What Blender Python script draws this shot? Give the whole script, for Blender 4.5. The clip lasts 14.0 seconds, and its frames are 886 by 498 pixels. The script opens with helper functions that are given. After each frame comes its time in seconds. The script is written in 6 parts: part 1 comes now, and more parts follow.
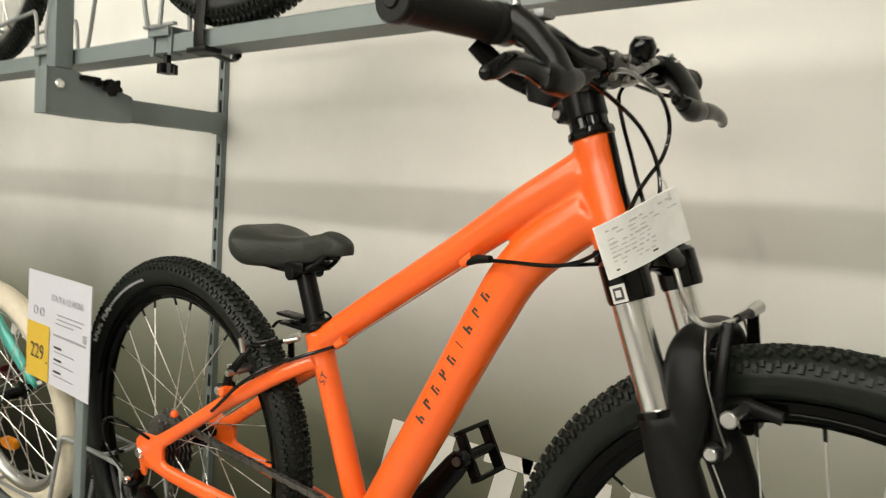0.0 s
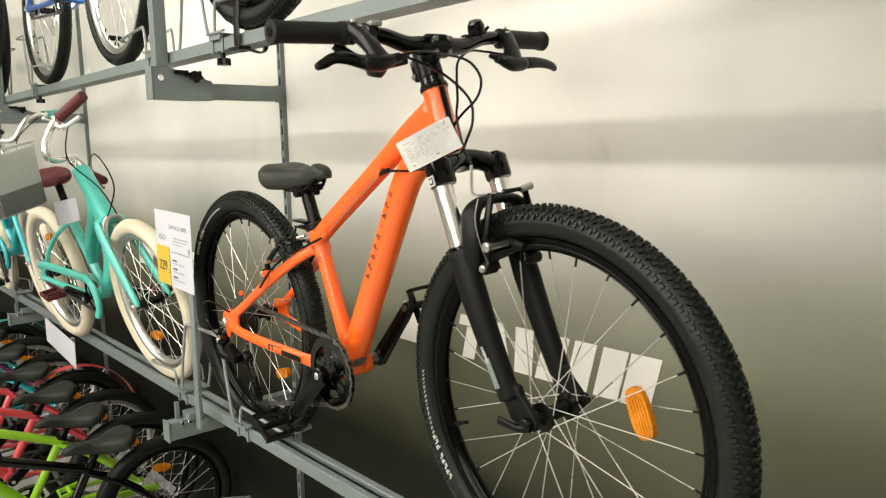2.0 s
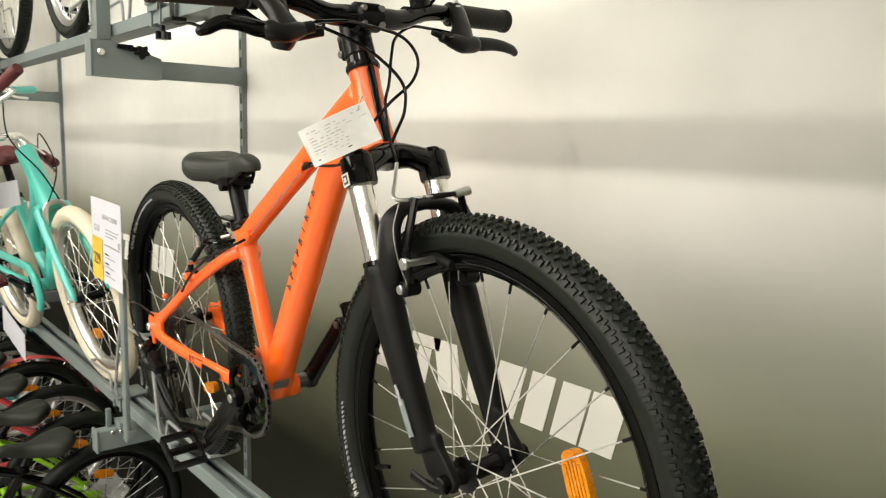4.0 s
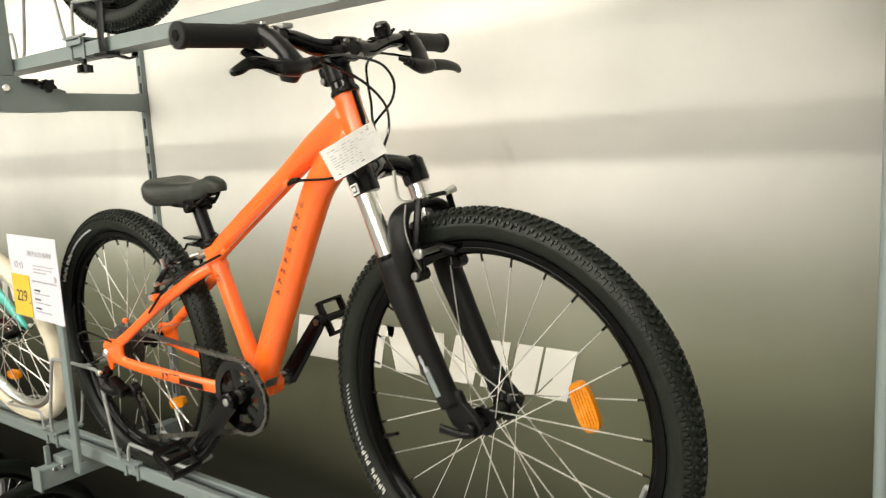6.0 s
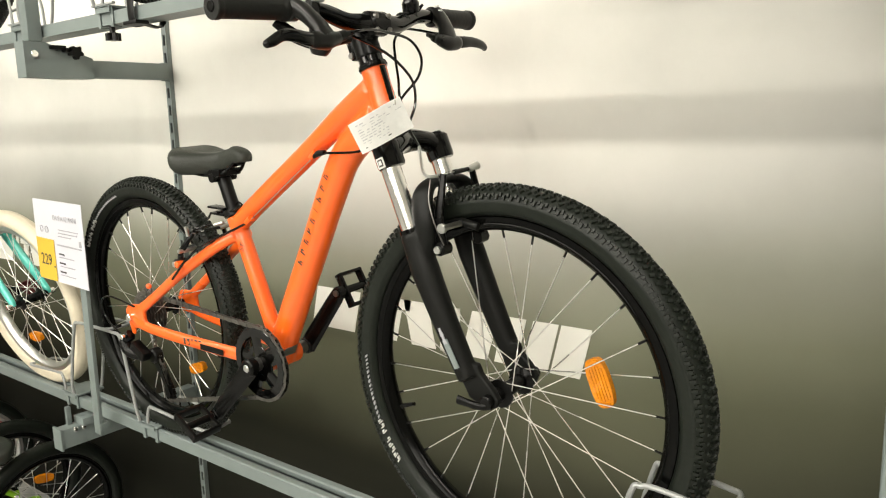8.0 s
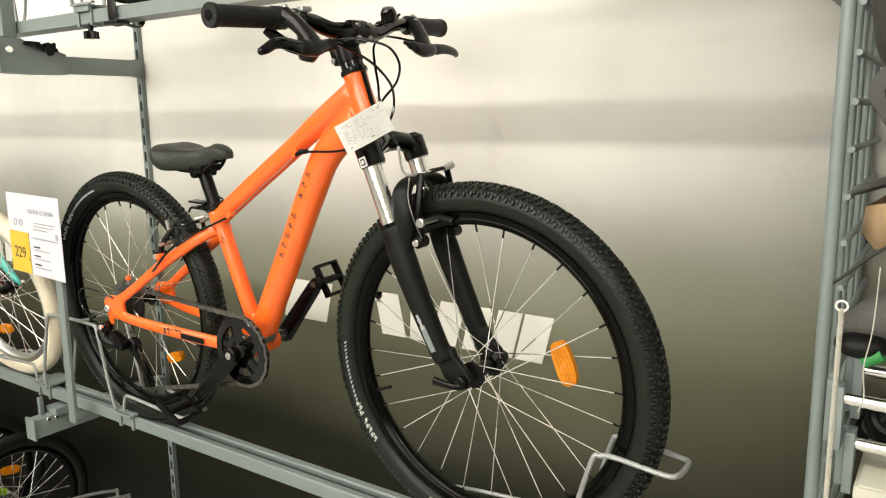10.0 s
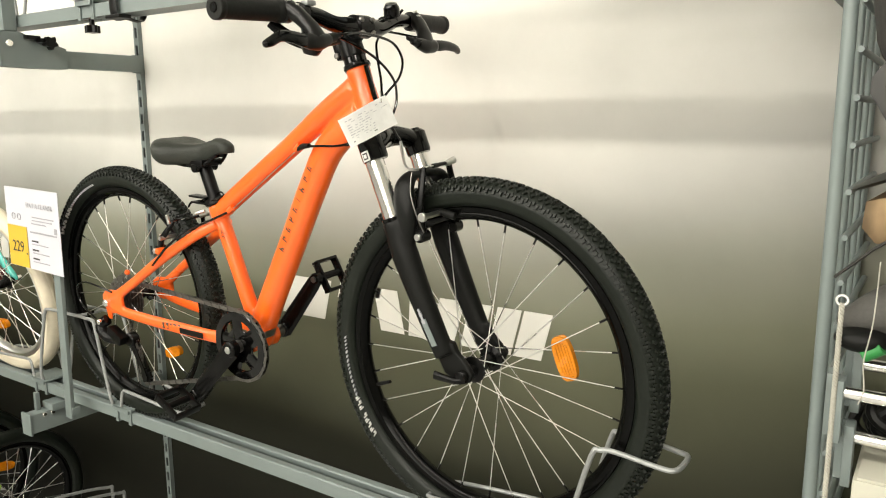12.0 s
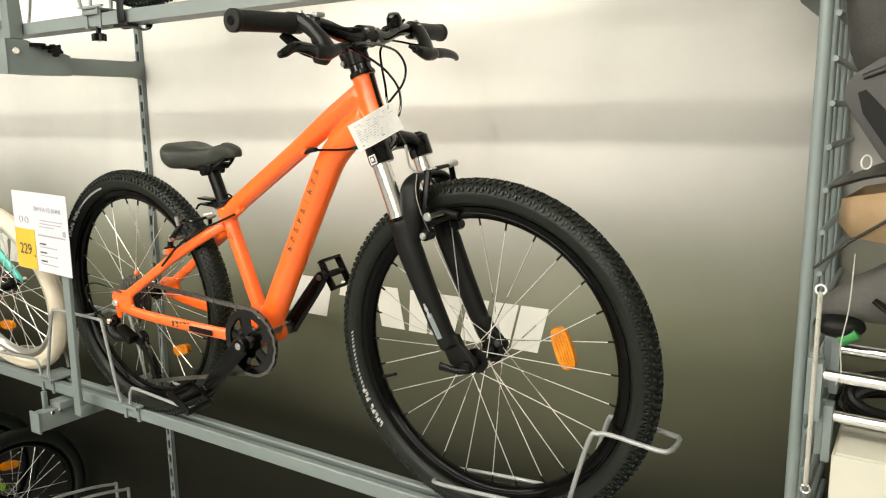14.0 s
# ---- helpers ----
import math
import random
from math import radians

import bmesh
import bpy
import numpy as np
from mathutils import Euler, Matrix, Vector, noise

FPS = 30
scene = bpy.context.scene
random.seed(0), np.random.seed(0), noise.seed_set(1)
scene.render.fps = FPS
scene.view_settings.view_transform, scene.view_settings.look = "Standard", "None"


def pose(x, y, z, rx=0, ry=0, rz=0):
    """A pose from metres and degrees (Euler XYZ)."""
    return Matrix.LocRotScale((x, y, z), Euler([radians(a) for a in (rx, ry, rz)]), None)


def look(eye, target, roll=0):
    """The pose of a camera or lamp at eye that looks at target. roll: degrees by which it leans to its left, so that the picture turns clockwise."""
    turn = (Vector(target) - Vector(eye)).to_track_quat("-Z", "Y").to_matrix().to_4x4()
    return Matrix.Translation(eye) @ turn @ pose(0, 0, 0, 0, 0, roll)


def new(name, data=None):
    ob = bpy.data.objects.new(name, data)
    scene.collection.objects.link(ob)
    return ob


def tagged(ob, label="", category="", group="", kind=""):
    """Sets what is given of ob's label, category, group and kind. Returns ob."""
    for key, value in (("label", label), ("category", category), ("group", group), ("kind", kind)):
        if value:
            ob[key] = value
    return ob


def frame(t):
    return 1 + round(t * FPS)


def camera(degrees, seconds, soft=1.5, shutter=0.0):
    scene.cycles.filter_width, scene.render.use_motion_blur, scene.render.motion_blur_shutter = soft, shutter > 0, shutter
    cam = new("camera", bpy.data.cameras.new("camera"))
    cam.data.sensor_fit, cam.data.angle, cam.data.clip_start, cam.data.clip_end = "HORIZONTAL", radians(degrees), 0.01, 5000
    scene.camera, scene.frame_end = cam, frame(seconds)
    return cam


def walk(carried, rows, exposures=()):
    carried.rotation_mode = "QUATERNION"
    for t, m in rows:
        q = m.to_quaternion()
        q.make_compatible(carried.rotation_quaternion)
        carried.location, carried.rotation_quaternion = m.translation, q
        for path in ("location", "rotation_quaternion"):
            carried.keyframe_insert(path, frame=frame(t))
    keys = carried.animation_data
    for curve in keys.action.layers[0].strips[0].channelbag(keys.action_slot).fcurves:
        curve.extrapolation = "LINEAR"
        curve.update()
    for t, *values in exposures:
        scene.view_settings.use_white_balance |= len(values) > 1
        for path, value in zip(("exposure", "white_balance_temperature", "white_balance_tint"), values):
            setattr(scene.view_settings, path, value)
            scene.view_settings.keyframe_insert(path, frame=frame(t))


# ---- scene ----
cam = camera(61.1, 14.0, soft=1.1, shutter=0.5)
PATH = [
    (0, (0.129, -0.142, 1.503), (-1.104, 1.432, 1.373), 3.5),
    (0.5, (0.236, -0.250, 1.506), (-1.014, 1.313, 1.414), 1.9),
    (1, (0.410, -0.315, 1.497), (-0.901, 1.163, 1.189), 0.4),
    (1.5, (0.589, -0.267, 1.479), (-0.861, 1.067, 1.146), 0.6),
    (2, (0.711, -0.268, 1.487), (-0.779, 1.034, 1.210), -1.1),
    (2.5, (0.772, -0.232, 1.505), (-0.772, 0.995, 1.172), -0.9),
    (3, (0.733, -0.121, 1.485), (-0.860, 1.058, 1.234), 3.0),
    (3.5, (0.684, -0.058, 1.474), (-0.897, 1.126, 1.177), -1.0),
    (3.7, (0.658, -0.042, 1.478), (-0.896, 1.184, 1.196), -0.1),
    (5.8, (0.603, -0.269, 1.486), (-0.655, 1.260, 1.202), -2.0),
    (6, (0.605, -0.329, 1.495), (-0.591, 1.249, 1.208), -3.2),
    (6.5, (0.610, -0.429, 1.501), (-0.558, 1.158, 1.157), -2.8),
    (7, (0.617, -0.406, 1.500), (-0.600, 1.149, 1.181), -2.2),
    (7.5, (0.610, -0.369, 1.496), (-0.609, 1.185, 1.181), -2.2),
    (8, (0.604, -0.356, 1.493), (-0.610, 1.195, 1.152), -1.6),
    (8.5, (0.625, -0.388, 1.498), (-0.558, 1.192, 1.180), -0.9),
    (9, (0.638, -0.432, 1.501), (-0.532, 1.161, 1.192), -1.0),
    (9.2, (0.639, -0.444, 1.501), (-0.518, 1.154, 1.174), -1.0),
    (11.3, (0.609, -0.460, 1.517), (-0.478, 1.179, 1.154), -1.0),
    (11.5, (0.624, -0.464, 1.496), (-0.478, 1.169, 1.148), -0.5),
    (12, (0.623, -0.464, 1.494), (-0.478, 1.170, 1.145), -0.3),
    (12.5, (0.625, -0.480, 1.497), (-0.477, 1.151, 1.144), -0.3),
    (13, (0.635, -0.504, 1.504), (-0.448, 1.146, 1.177), -0.5),
    (13.5, (0.633, -0.528, 1.507), (-0.425, 1.136, 1.165), -0.2),
    (14, (0.634, -0.537, 1.504), (-0.434, 1.118, 1.152), -0.7),
]
walk(cam, [(t, look(eye, target, roll)) for t, eye, target, roll in PATH], [(0.0, -0.27), (0.5, -0.18), (1.2, 0.10), (2.0, 0.16), (3.7, 0.18), (5.8, 0.30), (14.0, 0.31)])

# ---- light ----
WALL_Y, RAIL_Y, RAIL_Z, UP_Z = 0.90, 0.568, 0.78, 1.745
world = bpy.data.worlds.new("world")
scene.world = world
world.use_nodes = True
world.node_tree.nodes["Background"].inputs[0].default_value = (1.0, 0.95, 0.86, 1)
world.node_tree.nodes["Background"].inputs[1].default_value = 0.05


def area_lamp(name, x, y, z, sx, sy, watts, tilt=0.0, colour=(1.0, 0.950, 0.845)):
    data = bpy.data.lights.new(name, "AREA")
    data.shape, data.size, data.size_y, data.energy, data.color = "RECTANGLE", sx, sy, watts, colour
    ob = new(name, data)
    ob.matrix_world = pose(x, y, z, tilt, 0, 0)
    return ob


LAMP_ROWS = ((-1.27, 86, 40, 0.09, (-2.0, 1.0)), (-3.5, 125, 55, 0.9, (-4.5, -1.5, 1.5)), (-5.8, 250, 60, 1.2, (-4.5, -1.5, 1.5)), (-8.5, 330, 65, 1.6, (-4.5, -1.5, 1.5)))
for row_y, watts, tip, broad, places in LAMP_ROWS:
    area_lamp("ceiling_tube_light", sum(places) / len(places), row_y, 3.12, 3.0 * len(places), broad, watts, tip)
area_lamp("shelf_tube_light", -2.15, 0.60, 2.02, 0.9, 0.05, 2, 20)


# ---- materials ----
def mat(name, colour, rough=0.5, metal=0.0, vary=0.12, scale=40.0, bump=0.0, coat=0.0, spec=0.5, wear=None, alpha=None):
    """A surface with two scales of variation, in metres of its own object."""
    m = bpy.data.materials.new(name)
    m.use_nodes = True
    nt = m.node_tree
    b = nt.nodes["Principled BSDF"]
    b.inputs["Metallic"].default_value = metal
    b.inputs["Coat Weight"].default_value = coat
    b.inputs["Coat Roughness"].default_value = 0.08
    b.inputs["Specular IOR Level"].default_value = spec
    co = nt.nodes.new("ShaderNodeTexCoord")
    fine, broad = nt.nodes.new("ShaderNodeTexNoise"), nt.nodes.new("ShaderNodeTexNoise")
    fine.inputs["Scale"].default_value, fine.inputs["Detail"].default_value = scale, 5
    broad.inputs["Scale"].default_value, broad.inputs["Detail"].default_value = scale / 11, 3
    for n in (fine, broad):
        nt.links.new(co.outputs["Object"], n.inputs["Vector"])
    add = nt.nodes.new("ShaderNodeMath")
    add.operation = "ADD"
    nt.links.new(fine.outputs["Fac"], add.inputs[0])
    nt.links.new(broad.outputs["Fac"], add.inputs[1])
    ramp = nt.nodes.new("ShaderNodeMapRange")
    ramp.inputs["From Min"].default_value, ramp.inputs["From Max"].default_value = 0.6, 1.4
    nt.links.new(add.outputs[0], ramp.inputs["Value"])
    mix = nt.nodes.new("ShaderNodeMix")
    mix.data_type = "RGBA"
    lo = tuple(c * (1 - vary) for c in colour)
    hi = tuple(min(1.0, c * (1 + vary)) for c in colour) if wear is None else wear
    mix.inputs["A"].default_value, mix.inputs["B"].default_value = (*lo, 1), (*hi, 1)
    nt.links.new(ramp.outputs["Result"], mix.inputs["Factor"])
    nt.links.new(mix.outputs["Result"], b.inputs["Base Color"])
    r = nt.nodes.new("ShaderNodeMapRange")
    r.inputs["From Min"].default_value, r.inputs["From Max"].default_value = 0.3, 0.7
    r.inputs["To Min"].default_value, r.inputs["To Max"].default_value = rough * 0.82, min(1, rough * 1.2)
    nt.links.new(broad.outputs["Fac"], r.inputs["Value"])
    nt.links.new(r.outputs["Result"], b.inputs["Roughness"])
    if bump:
        bp = nt.nodes.new("ShaderNodeBump")
        bp.inputs["Strength"].default_value, bp.inputs["Distance"].default_value = bump, 0.002
        nt.links.new(fine.outputs["Fac"], bp.inputs["Height"])
        nt.links.new(bp.outputs["Normal"], b.inputs["Normal"])
    if alpha is not None:
        b.inputs["Alpha"].default_value = alpha
    return m


ORANGE = mat("orange_paint", (0.86, 0.122, 0.010), 0.30, vary=0.05, scale=18, coat=0.35)
MINT = mat("mint_paint", (0.08, 0.52, 0.44), 0.3, vary=0.06, scale=18, coat=0.5)
TEAL = mat("teal_paint", (0.03, 0.42, 0.46), 0.3, vary=0.06, scale=18, coat=0.5)
LIME = mat("lime_paint", (0.27, 0.54, 0.02), 0.32, vary=0.06, scale=18, coat=0.4)
CORAL = mat("coral_paint", (0.68, 0.075, 0.085), 0.32, vary=0.06, scale=18, coat=0.4)
CYAN = mat("cyan_plastic", (0.04, 0.42, 0.66), 0.4, vary=0.06, scale=18)
PURPLE = mat("plum_paint", (0.16, 0.035, 0.13), 0.32, vary=0.06, scale=18, coat=0.4)
BLUE = mat("blue_paint", (0.03, 0.10, 0.36), 0.32, vary=0.06, scale=18, coat=0.4)
WHITE_PAINT = mat("white_paint", (0.60, 0.60, 0.57), 0.35, vary=0.05, scale=18, coat=0.3)
RUBBER = mat("tyre_rubber", (0.0060, 0.0083, 0.0056), 0.42, vary=0.3, scale=90, bump=0.2, wear=(0.0095, 0.0122, 0.0088), spec=0.22)
RIM = mat("black_rim", (0.0012, 0.0013, 0.0011), 0.16, vary=0.25, scale=60, spec=0.10)
TREAD = mat("tread_rubber", (0.0046, 0.0060, 0.0043), 0.46, vary=0.3, scale=120, bump=0.3, wear=(0.0120, 0.0150, 0.0110), spec=0.28)
CREAM = mat("cream_rubber", (0.58, 0.52, 0.40), 0.6, vary=0.08, scale=60, bump=0.15)
BLACK = mat("black_satin", (0.0026, 0.0026, 0.0024), 0.27, vary=0.25, scale=60, spec=0.16)
GLOSS_BLACK = mat("black_gloss", (0.0012, 0.0012, 0.0011), 0.11, vary=0.2, scale=40, coat=0.26, spec=0.20)
LEVER_BLACK = mat("black_lever_paint", (0.0044, 0.0044, 0.0040), 0.30, vary=0.25, scale=70, bump=0.05, spec=0.34)
MATT_BLACK = mat("black_matt", (0.0052, 0.0054, 0.0048), 0.42, vary=0.2, scale=80, bump=0.08, spec=0.15)
GRIP = mat("grip_rubber", (0.0115, 0.0118, 0.0105), 0.55, vary=0.2, scale=160, bump=0.3, spec=0.18)
SADDLE = mat("saddle_vinyl", (0.023, 0.0255, 0.0205), 0.5, vary=0.12, scale=220, bump=0.35, spec=0.25)
CHROME = mat("chrome", (0.88, 0.87, 0.84), 0.20, metal=1.0, vary=0.03, scale=30)
STEEL = mat("spoke_steel", (0.82, 0.81, 0.78), 0.30, metal=1.0, vary=0.08, scale=60)
DARK_STEEL = mat("dark_steel", (0.19, 0.182, 0.168), 0.40, metal=1.0, vary=0.25, scale=120, bump=0.1)
WIRE = mat("galvanised_wire", (0.27, 0.28, 0.275), 0.46, metal=0.35, vary=0.15, scale=90)
RACK = mat("rack_grey_paint", (0.150, 0.178, 0.173), 0.42, vary=0.07, scale=26, bump=0.04)
# near black: the shade inside the post slots, and dark bolts
RACK_DARK = mat("slot_shade_dark_bolt", (0.010, 0.011, 0.011), 0.6, vary=0.2, scale=40)
AMBER = mat("amber_reflector", (0.56, 0.185, 0.002), 0.25, vary=0.35, scale=380, bump=0.8, coat=0.2, spec=0.3)
PAPER = mat("white_card", (0.52, 0.52, 0.565), 0.55, vary=0.02, scale=14)
TAG_PAPER = mat("creased_paper", (0.72, 0.72, 0.69), 0.6, vary=0.10, scale=70, bump=0.7)
YELLOW = mat("yellow_print", (0.56, 0.37, 0.03), 0.55, vary=0.03, scale=14)
INK = mat("grey_ink", (0.30, 0.30, 0.32), 0.6, vary=0.05, scale=30)
PALE_INK = mat("faded_ink", (0.46, 0.46, 0.47), 0.6, vary=0.08, scale=30)
DARK_INK = mat("dark_ink", (0.035, 0.032, 0.03), 0.5, vary=0.1, scale=30)
PRINT_WHITE = mat("white_print", (0.76, 0.75, 0.69), 0.6, vary=0.04, scale=5, spec=0.2)
TYRE_PRINT = mat("tyre_white_print", (0.50, 0.50, 0.48), 0.55, vary=0.15, scale=150)
RUST_GRIP = mat("oxblood_grip", (0.085, 0.014, 0.015), 0.55, vary=0.15, scale=120, bump=0.2, spec=0.32)
SILVER = mat("brushed_aluminium", (0.55, 0.55, 0.53), 0.32, metal=1.0, vary=0.08, scale=80)
CARDBOARD = mat("brown_cardboard", (0.25, 0.168, 0.088), 0.8, vary=0.15, scale=60, bump=0.2)
PANNIER = mat("pale_grey_cloth", (0.062, 0.060, 0.054), 0.85, vary=0.15, scale=200, bump=0.4)
GREY_CLOTH = mat("grey_cloth", (0.030, 0.029, 0.0255), 0.85, vary=0.18, scale=240, bump=0.5)
GREY_SHELL = mat("grey_plastic_shell", (0.021, 0.021, 0.018), 0.42, vary=0.08, scale=60)
CORD = mat("white_cord", (0.36, 0.35, 0.30), 0.75, vary=0.15, scale=260, bump=0.4)
GREEN = mat("green_plastic", (0.012, 0.16, 0.03), 0.4, vary=0.08, scale=40)
CREAM_BOX = mat("white_carton", (0.42, 0.41, 0.34), 0.6, vary=0.04, scale=12)
MESH_WHITE = mat("grey_wire_mesh", (0.42, 0.44, 0.42), 0.5, vary=0.08, scale=40)
BAND = mat("dark_grey_plastic", (0.085, 0.088, 0.082), 0.5, vary=0.08, scale=40)
FLOOR = mat("grey_floor", (0.45, 0.45, 0.43), 0.4, vary=0.1, scale=8, bump=0.03)
CEIL = mat("white_ceiling", (0.62, 0.61, 0.57), 0.8, vary=0.04, scale=4)
PLAIN = mat("pale_wall_paint", (0.55, 0.53, 0.48), 0.75, vary=0.05, scale=5)
GLOW = bpy.data.materials.new("tube_glow")
GLOW.use_nodes = True
GLOW.node_tree.nodes["Principled BSDF"].inputs["Emission Color"].default_value = (1.0, 0.96, 0.86, 1)
GLOW.node_tree.nodes["Principled BSDF"].inputs["Emission Strength"].default_value = 9.0


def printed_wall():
    """A printed panel: charcoal at the foot, pale above, with faint upright blotches and painted-in shade."""
    m = bpy.data.materials.new("printed_wall_panel")
    m.use_nodes = True
    nt = m.node_tree
    b = nt.nodes["Principled BSDF"]
    b.inputs["Roughness"].default_value = 0.62
    b.inputs["Specular IOR Level"].default_value = 0.10
    L = nt.links.new

    def node(kind, **values):
        n = nt.nodes.new(kind)
        for k, v in values.items():
            n.inputs[k].default_value = v
        return n

    def maths(op, a, c):
        n = nt.nodes.new("ShaderNodeMath")
        n.operation = op
        for k, v in enumerate((a, c)):
            if isinstance(v, (int, float)):
                n.inputs[k].default_value = v
            else:
                L(v, n.inputs[k])
        return n.outputs[0]

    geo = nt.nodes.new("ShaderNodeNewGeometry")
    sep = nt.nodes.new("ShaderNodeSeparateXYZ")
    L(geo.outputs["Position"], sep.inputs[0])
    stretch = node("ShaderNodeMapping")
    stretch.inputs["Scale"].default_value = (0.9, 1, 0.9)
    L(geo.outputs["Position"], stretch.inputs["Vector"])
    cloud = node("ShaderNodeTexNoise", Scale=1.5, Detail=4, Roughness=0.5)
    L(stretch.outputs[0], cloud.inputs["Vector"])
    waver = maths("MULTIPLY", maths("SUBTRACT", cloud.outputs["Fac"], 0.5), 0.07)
    # darker towards the right, through both height and tone
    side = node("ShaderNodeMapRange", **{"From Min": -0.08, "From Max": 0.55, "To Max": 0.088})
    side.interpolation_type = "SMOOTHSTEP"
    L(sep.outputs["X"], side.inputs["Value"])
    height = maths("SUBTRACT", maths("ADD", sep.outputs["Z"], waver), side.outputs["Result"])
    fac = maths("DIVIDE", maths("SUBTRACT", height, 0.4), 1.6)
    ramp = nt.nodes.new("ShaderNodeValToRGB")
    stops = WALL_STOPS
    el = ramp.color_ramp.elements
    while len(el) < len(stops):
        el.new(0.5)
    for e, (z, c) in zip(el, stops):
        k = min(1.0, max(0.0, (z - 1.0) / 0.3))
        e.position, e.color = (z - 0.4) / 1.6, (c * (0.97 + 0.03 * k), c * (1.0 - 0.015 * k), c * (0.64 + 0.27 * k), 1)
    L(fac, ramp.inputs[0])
    # faint upright streaks
    up = node("ShaderNodeMapping")
    up.inputs["Scale"].default_value = (1.3, 1, 0.45)
    L(geo.outputs["Position"], up.inputs["Vector"])
    streak = node("ShaderNodeTexNoise", Scale=1.6, Detail=1.5)
    L(up.outputs[0], streak.inputs["Vector"])
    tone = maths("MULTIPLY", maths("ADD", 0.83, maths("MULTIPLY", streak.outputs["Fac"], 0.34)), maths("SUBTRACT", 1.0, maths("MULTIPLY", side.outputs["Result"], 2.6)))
    mottle = node("ShaderNodeTexNoise", Scale=9.0, Detail=6, Roughness=0.65)
    L(geo.outputs["Position"], mottle.inputs["Vector"])
    tone = maths("MULTIPLY", tone, maths("ADD", 0.93, maths("MULTIPLY", mottle.outputs["Fac"], 0.14)))
    # painted in: streaks of rail-fitting shadow, faint smears, broad light falloff at both sides
    for sx, slope, half, z0, z1, depth in ((-0.157, -0.30, 0.017, 1.425, 1.505, 0.10), (-0.175, -0.10, 0.030, 1.30, 1.62, 0.035), (0.075, 0.10, 0.075, 1.44, 1.75, 0.04), (-1.55, 0.2, 0.06, 1.30, 1.70, 0.05), (-2.05, 0.0, 0.85, 0.85, 2.05, 0.20), (0.32, 0.0, 0.45, 0.95, 1.65, 0.12)):
        axis = maths("SUBTRACT", sep.outputs["X"], maths("ADD", sx, maths("MULTIPLY", maths("SUBTRACT", sep.outputs["Z"], 1.47), slope)))
        across = node("ShaderNodeMapRange", **{"From Min": 0.0, "From Max": half, "To Min": 1.0, "To Max": 0.0})
        across.interpolation_type = "SMOOTHSTEP"
        L(maths("ABSOLUTE", axis, 0.0), across.inputs["Value"])
        along = node("ShaderNodeMapRange", **{"From Min": 0.0, "From Max": (z1 - z0) / 2, "To Min": 1.0, "To Max": 0.0})
        along.interpolation_type = "SMOOTHSTEP"
        L(maths("ABSOLUTE", maths("SUBTRACT", sep.outputs["Z"], (z0 + z1) / 2), 0.0), along.inputs["Value"])
        tone = maths("MULTIPLY", tone, maths("SUBTRACT", 1.0, maths("MULTIPLY", maths("MULTIPLY", across.outputs["Result"], along.outputs["Result"]), depth)))
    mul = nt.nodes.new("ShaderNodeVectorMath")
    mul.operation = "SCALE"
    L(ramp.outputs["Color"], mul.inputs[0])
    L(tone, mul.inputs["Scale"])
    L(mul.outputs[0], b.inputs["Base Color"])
    return m


# the lowest stops also carry the shade below the rail
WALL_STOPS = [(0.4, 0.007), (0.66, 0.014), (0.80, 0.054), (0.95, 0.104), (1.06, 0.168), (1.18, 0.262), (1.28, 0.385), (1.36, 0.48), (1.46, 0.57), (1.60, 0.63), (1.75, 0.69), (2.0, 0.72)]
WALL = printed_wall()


# ---- mesh tools ----
def V(*a):
    return Vector(a)


def spline(pts, k=6, closed=False):
    """A smooth line through points."""
    p = [Vector(q) for q in pts]
    n = len(p)
    out = []
    for i in range(n if closed else n - 1):
        a, b = p[(i - 1) % n] if closed or i else p[0], p[i]
        c, d = p[(i + 1) % n], p[(i + 2) % n] if closed or i + 2 < n else p[-1]
        for j in range(k):
            t = j / k
            out.append(0.5 * ((2 * b) + (c - a) * t + (2 * a - 5 * b + 4 * c - d) * t * t + (3 * b - a - 3 * c + d) * t**3))
    if not closed:
        out.append(p[-1])
    return out


def lerp_list(vals, n):
    """A list of numbers or pairs drawn out to n entries."""
    out = []
    for i in range(n):
        u = i / (n - 1) * (len(vals) - 1)
        j = min(int(u), len(vals) - 2)
        f = u - j
        a, b = vals[j], vals[j + 1]
        out.append(tuple(x * (1 - f) + y * f for x, y in zip(a, b)) if isinstance(a, tuple) else a * (1 - f) + b * f)
    return out


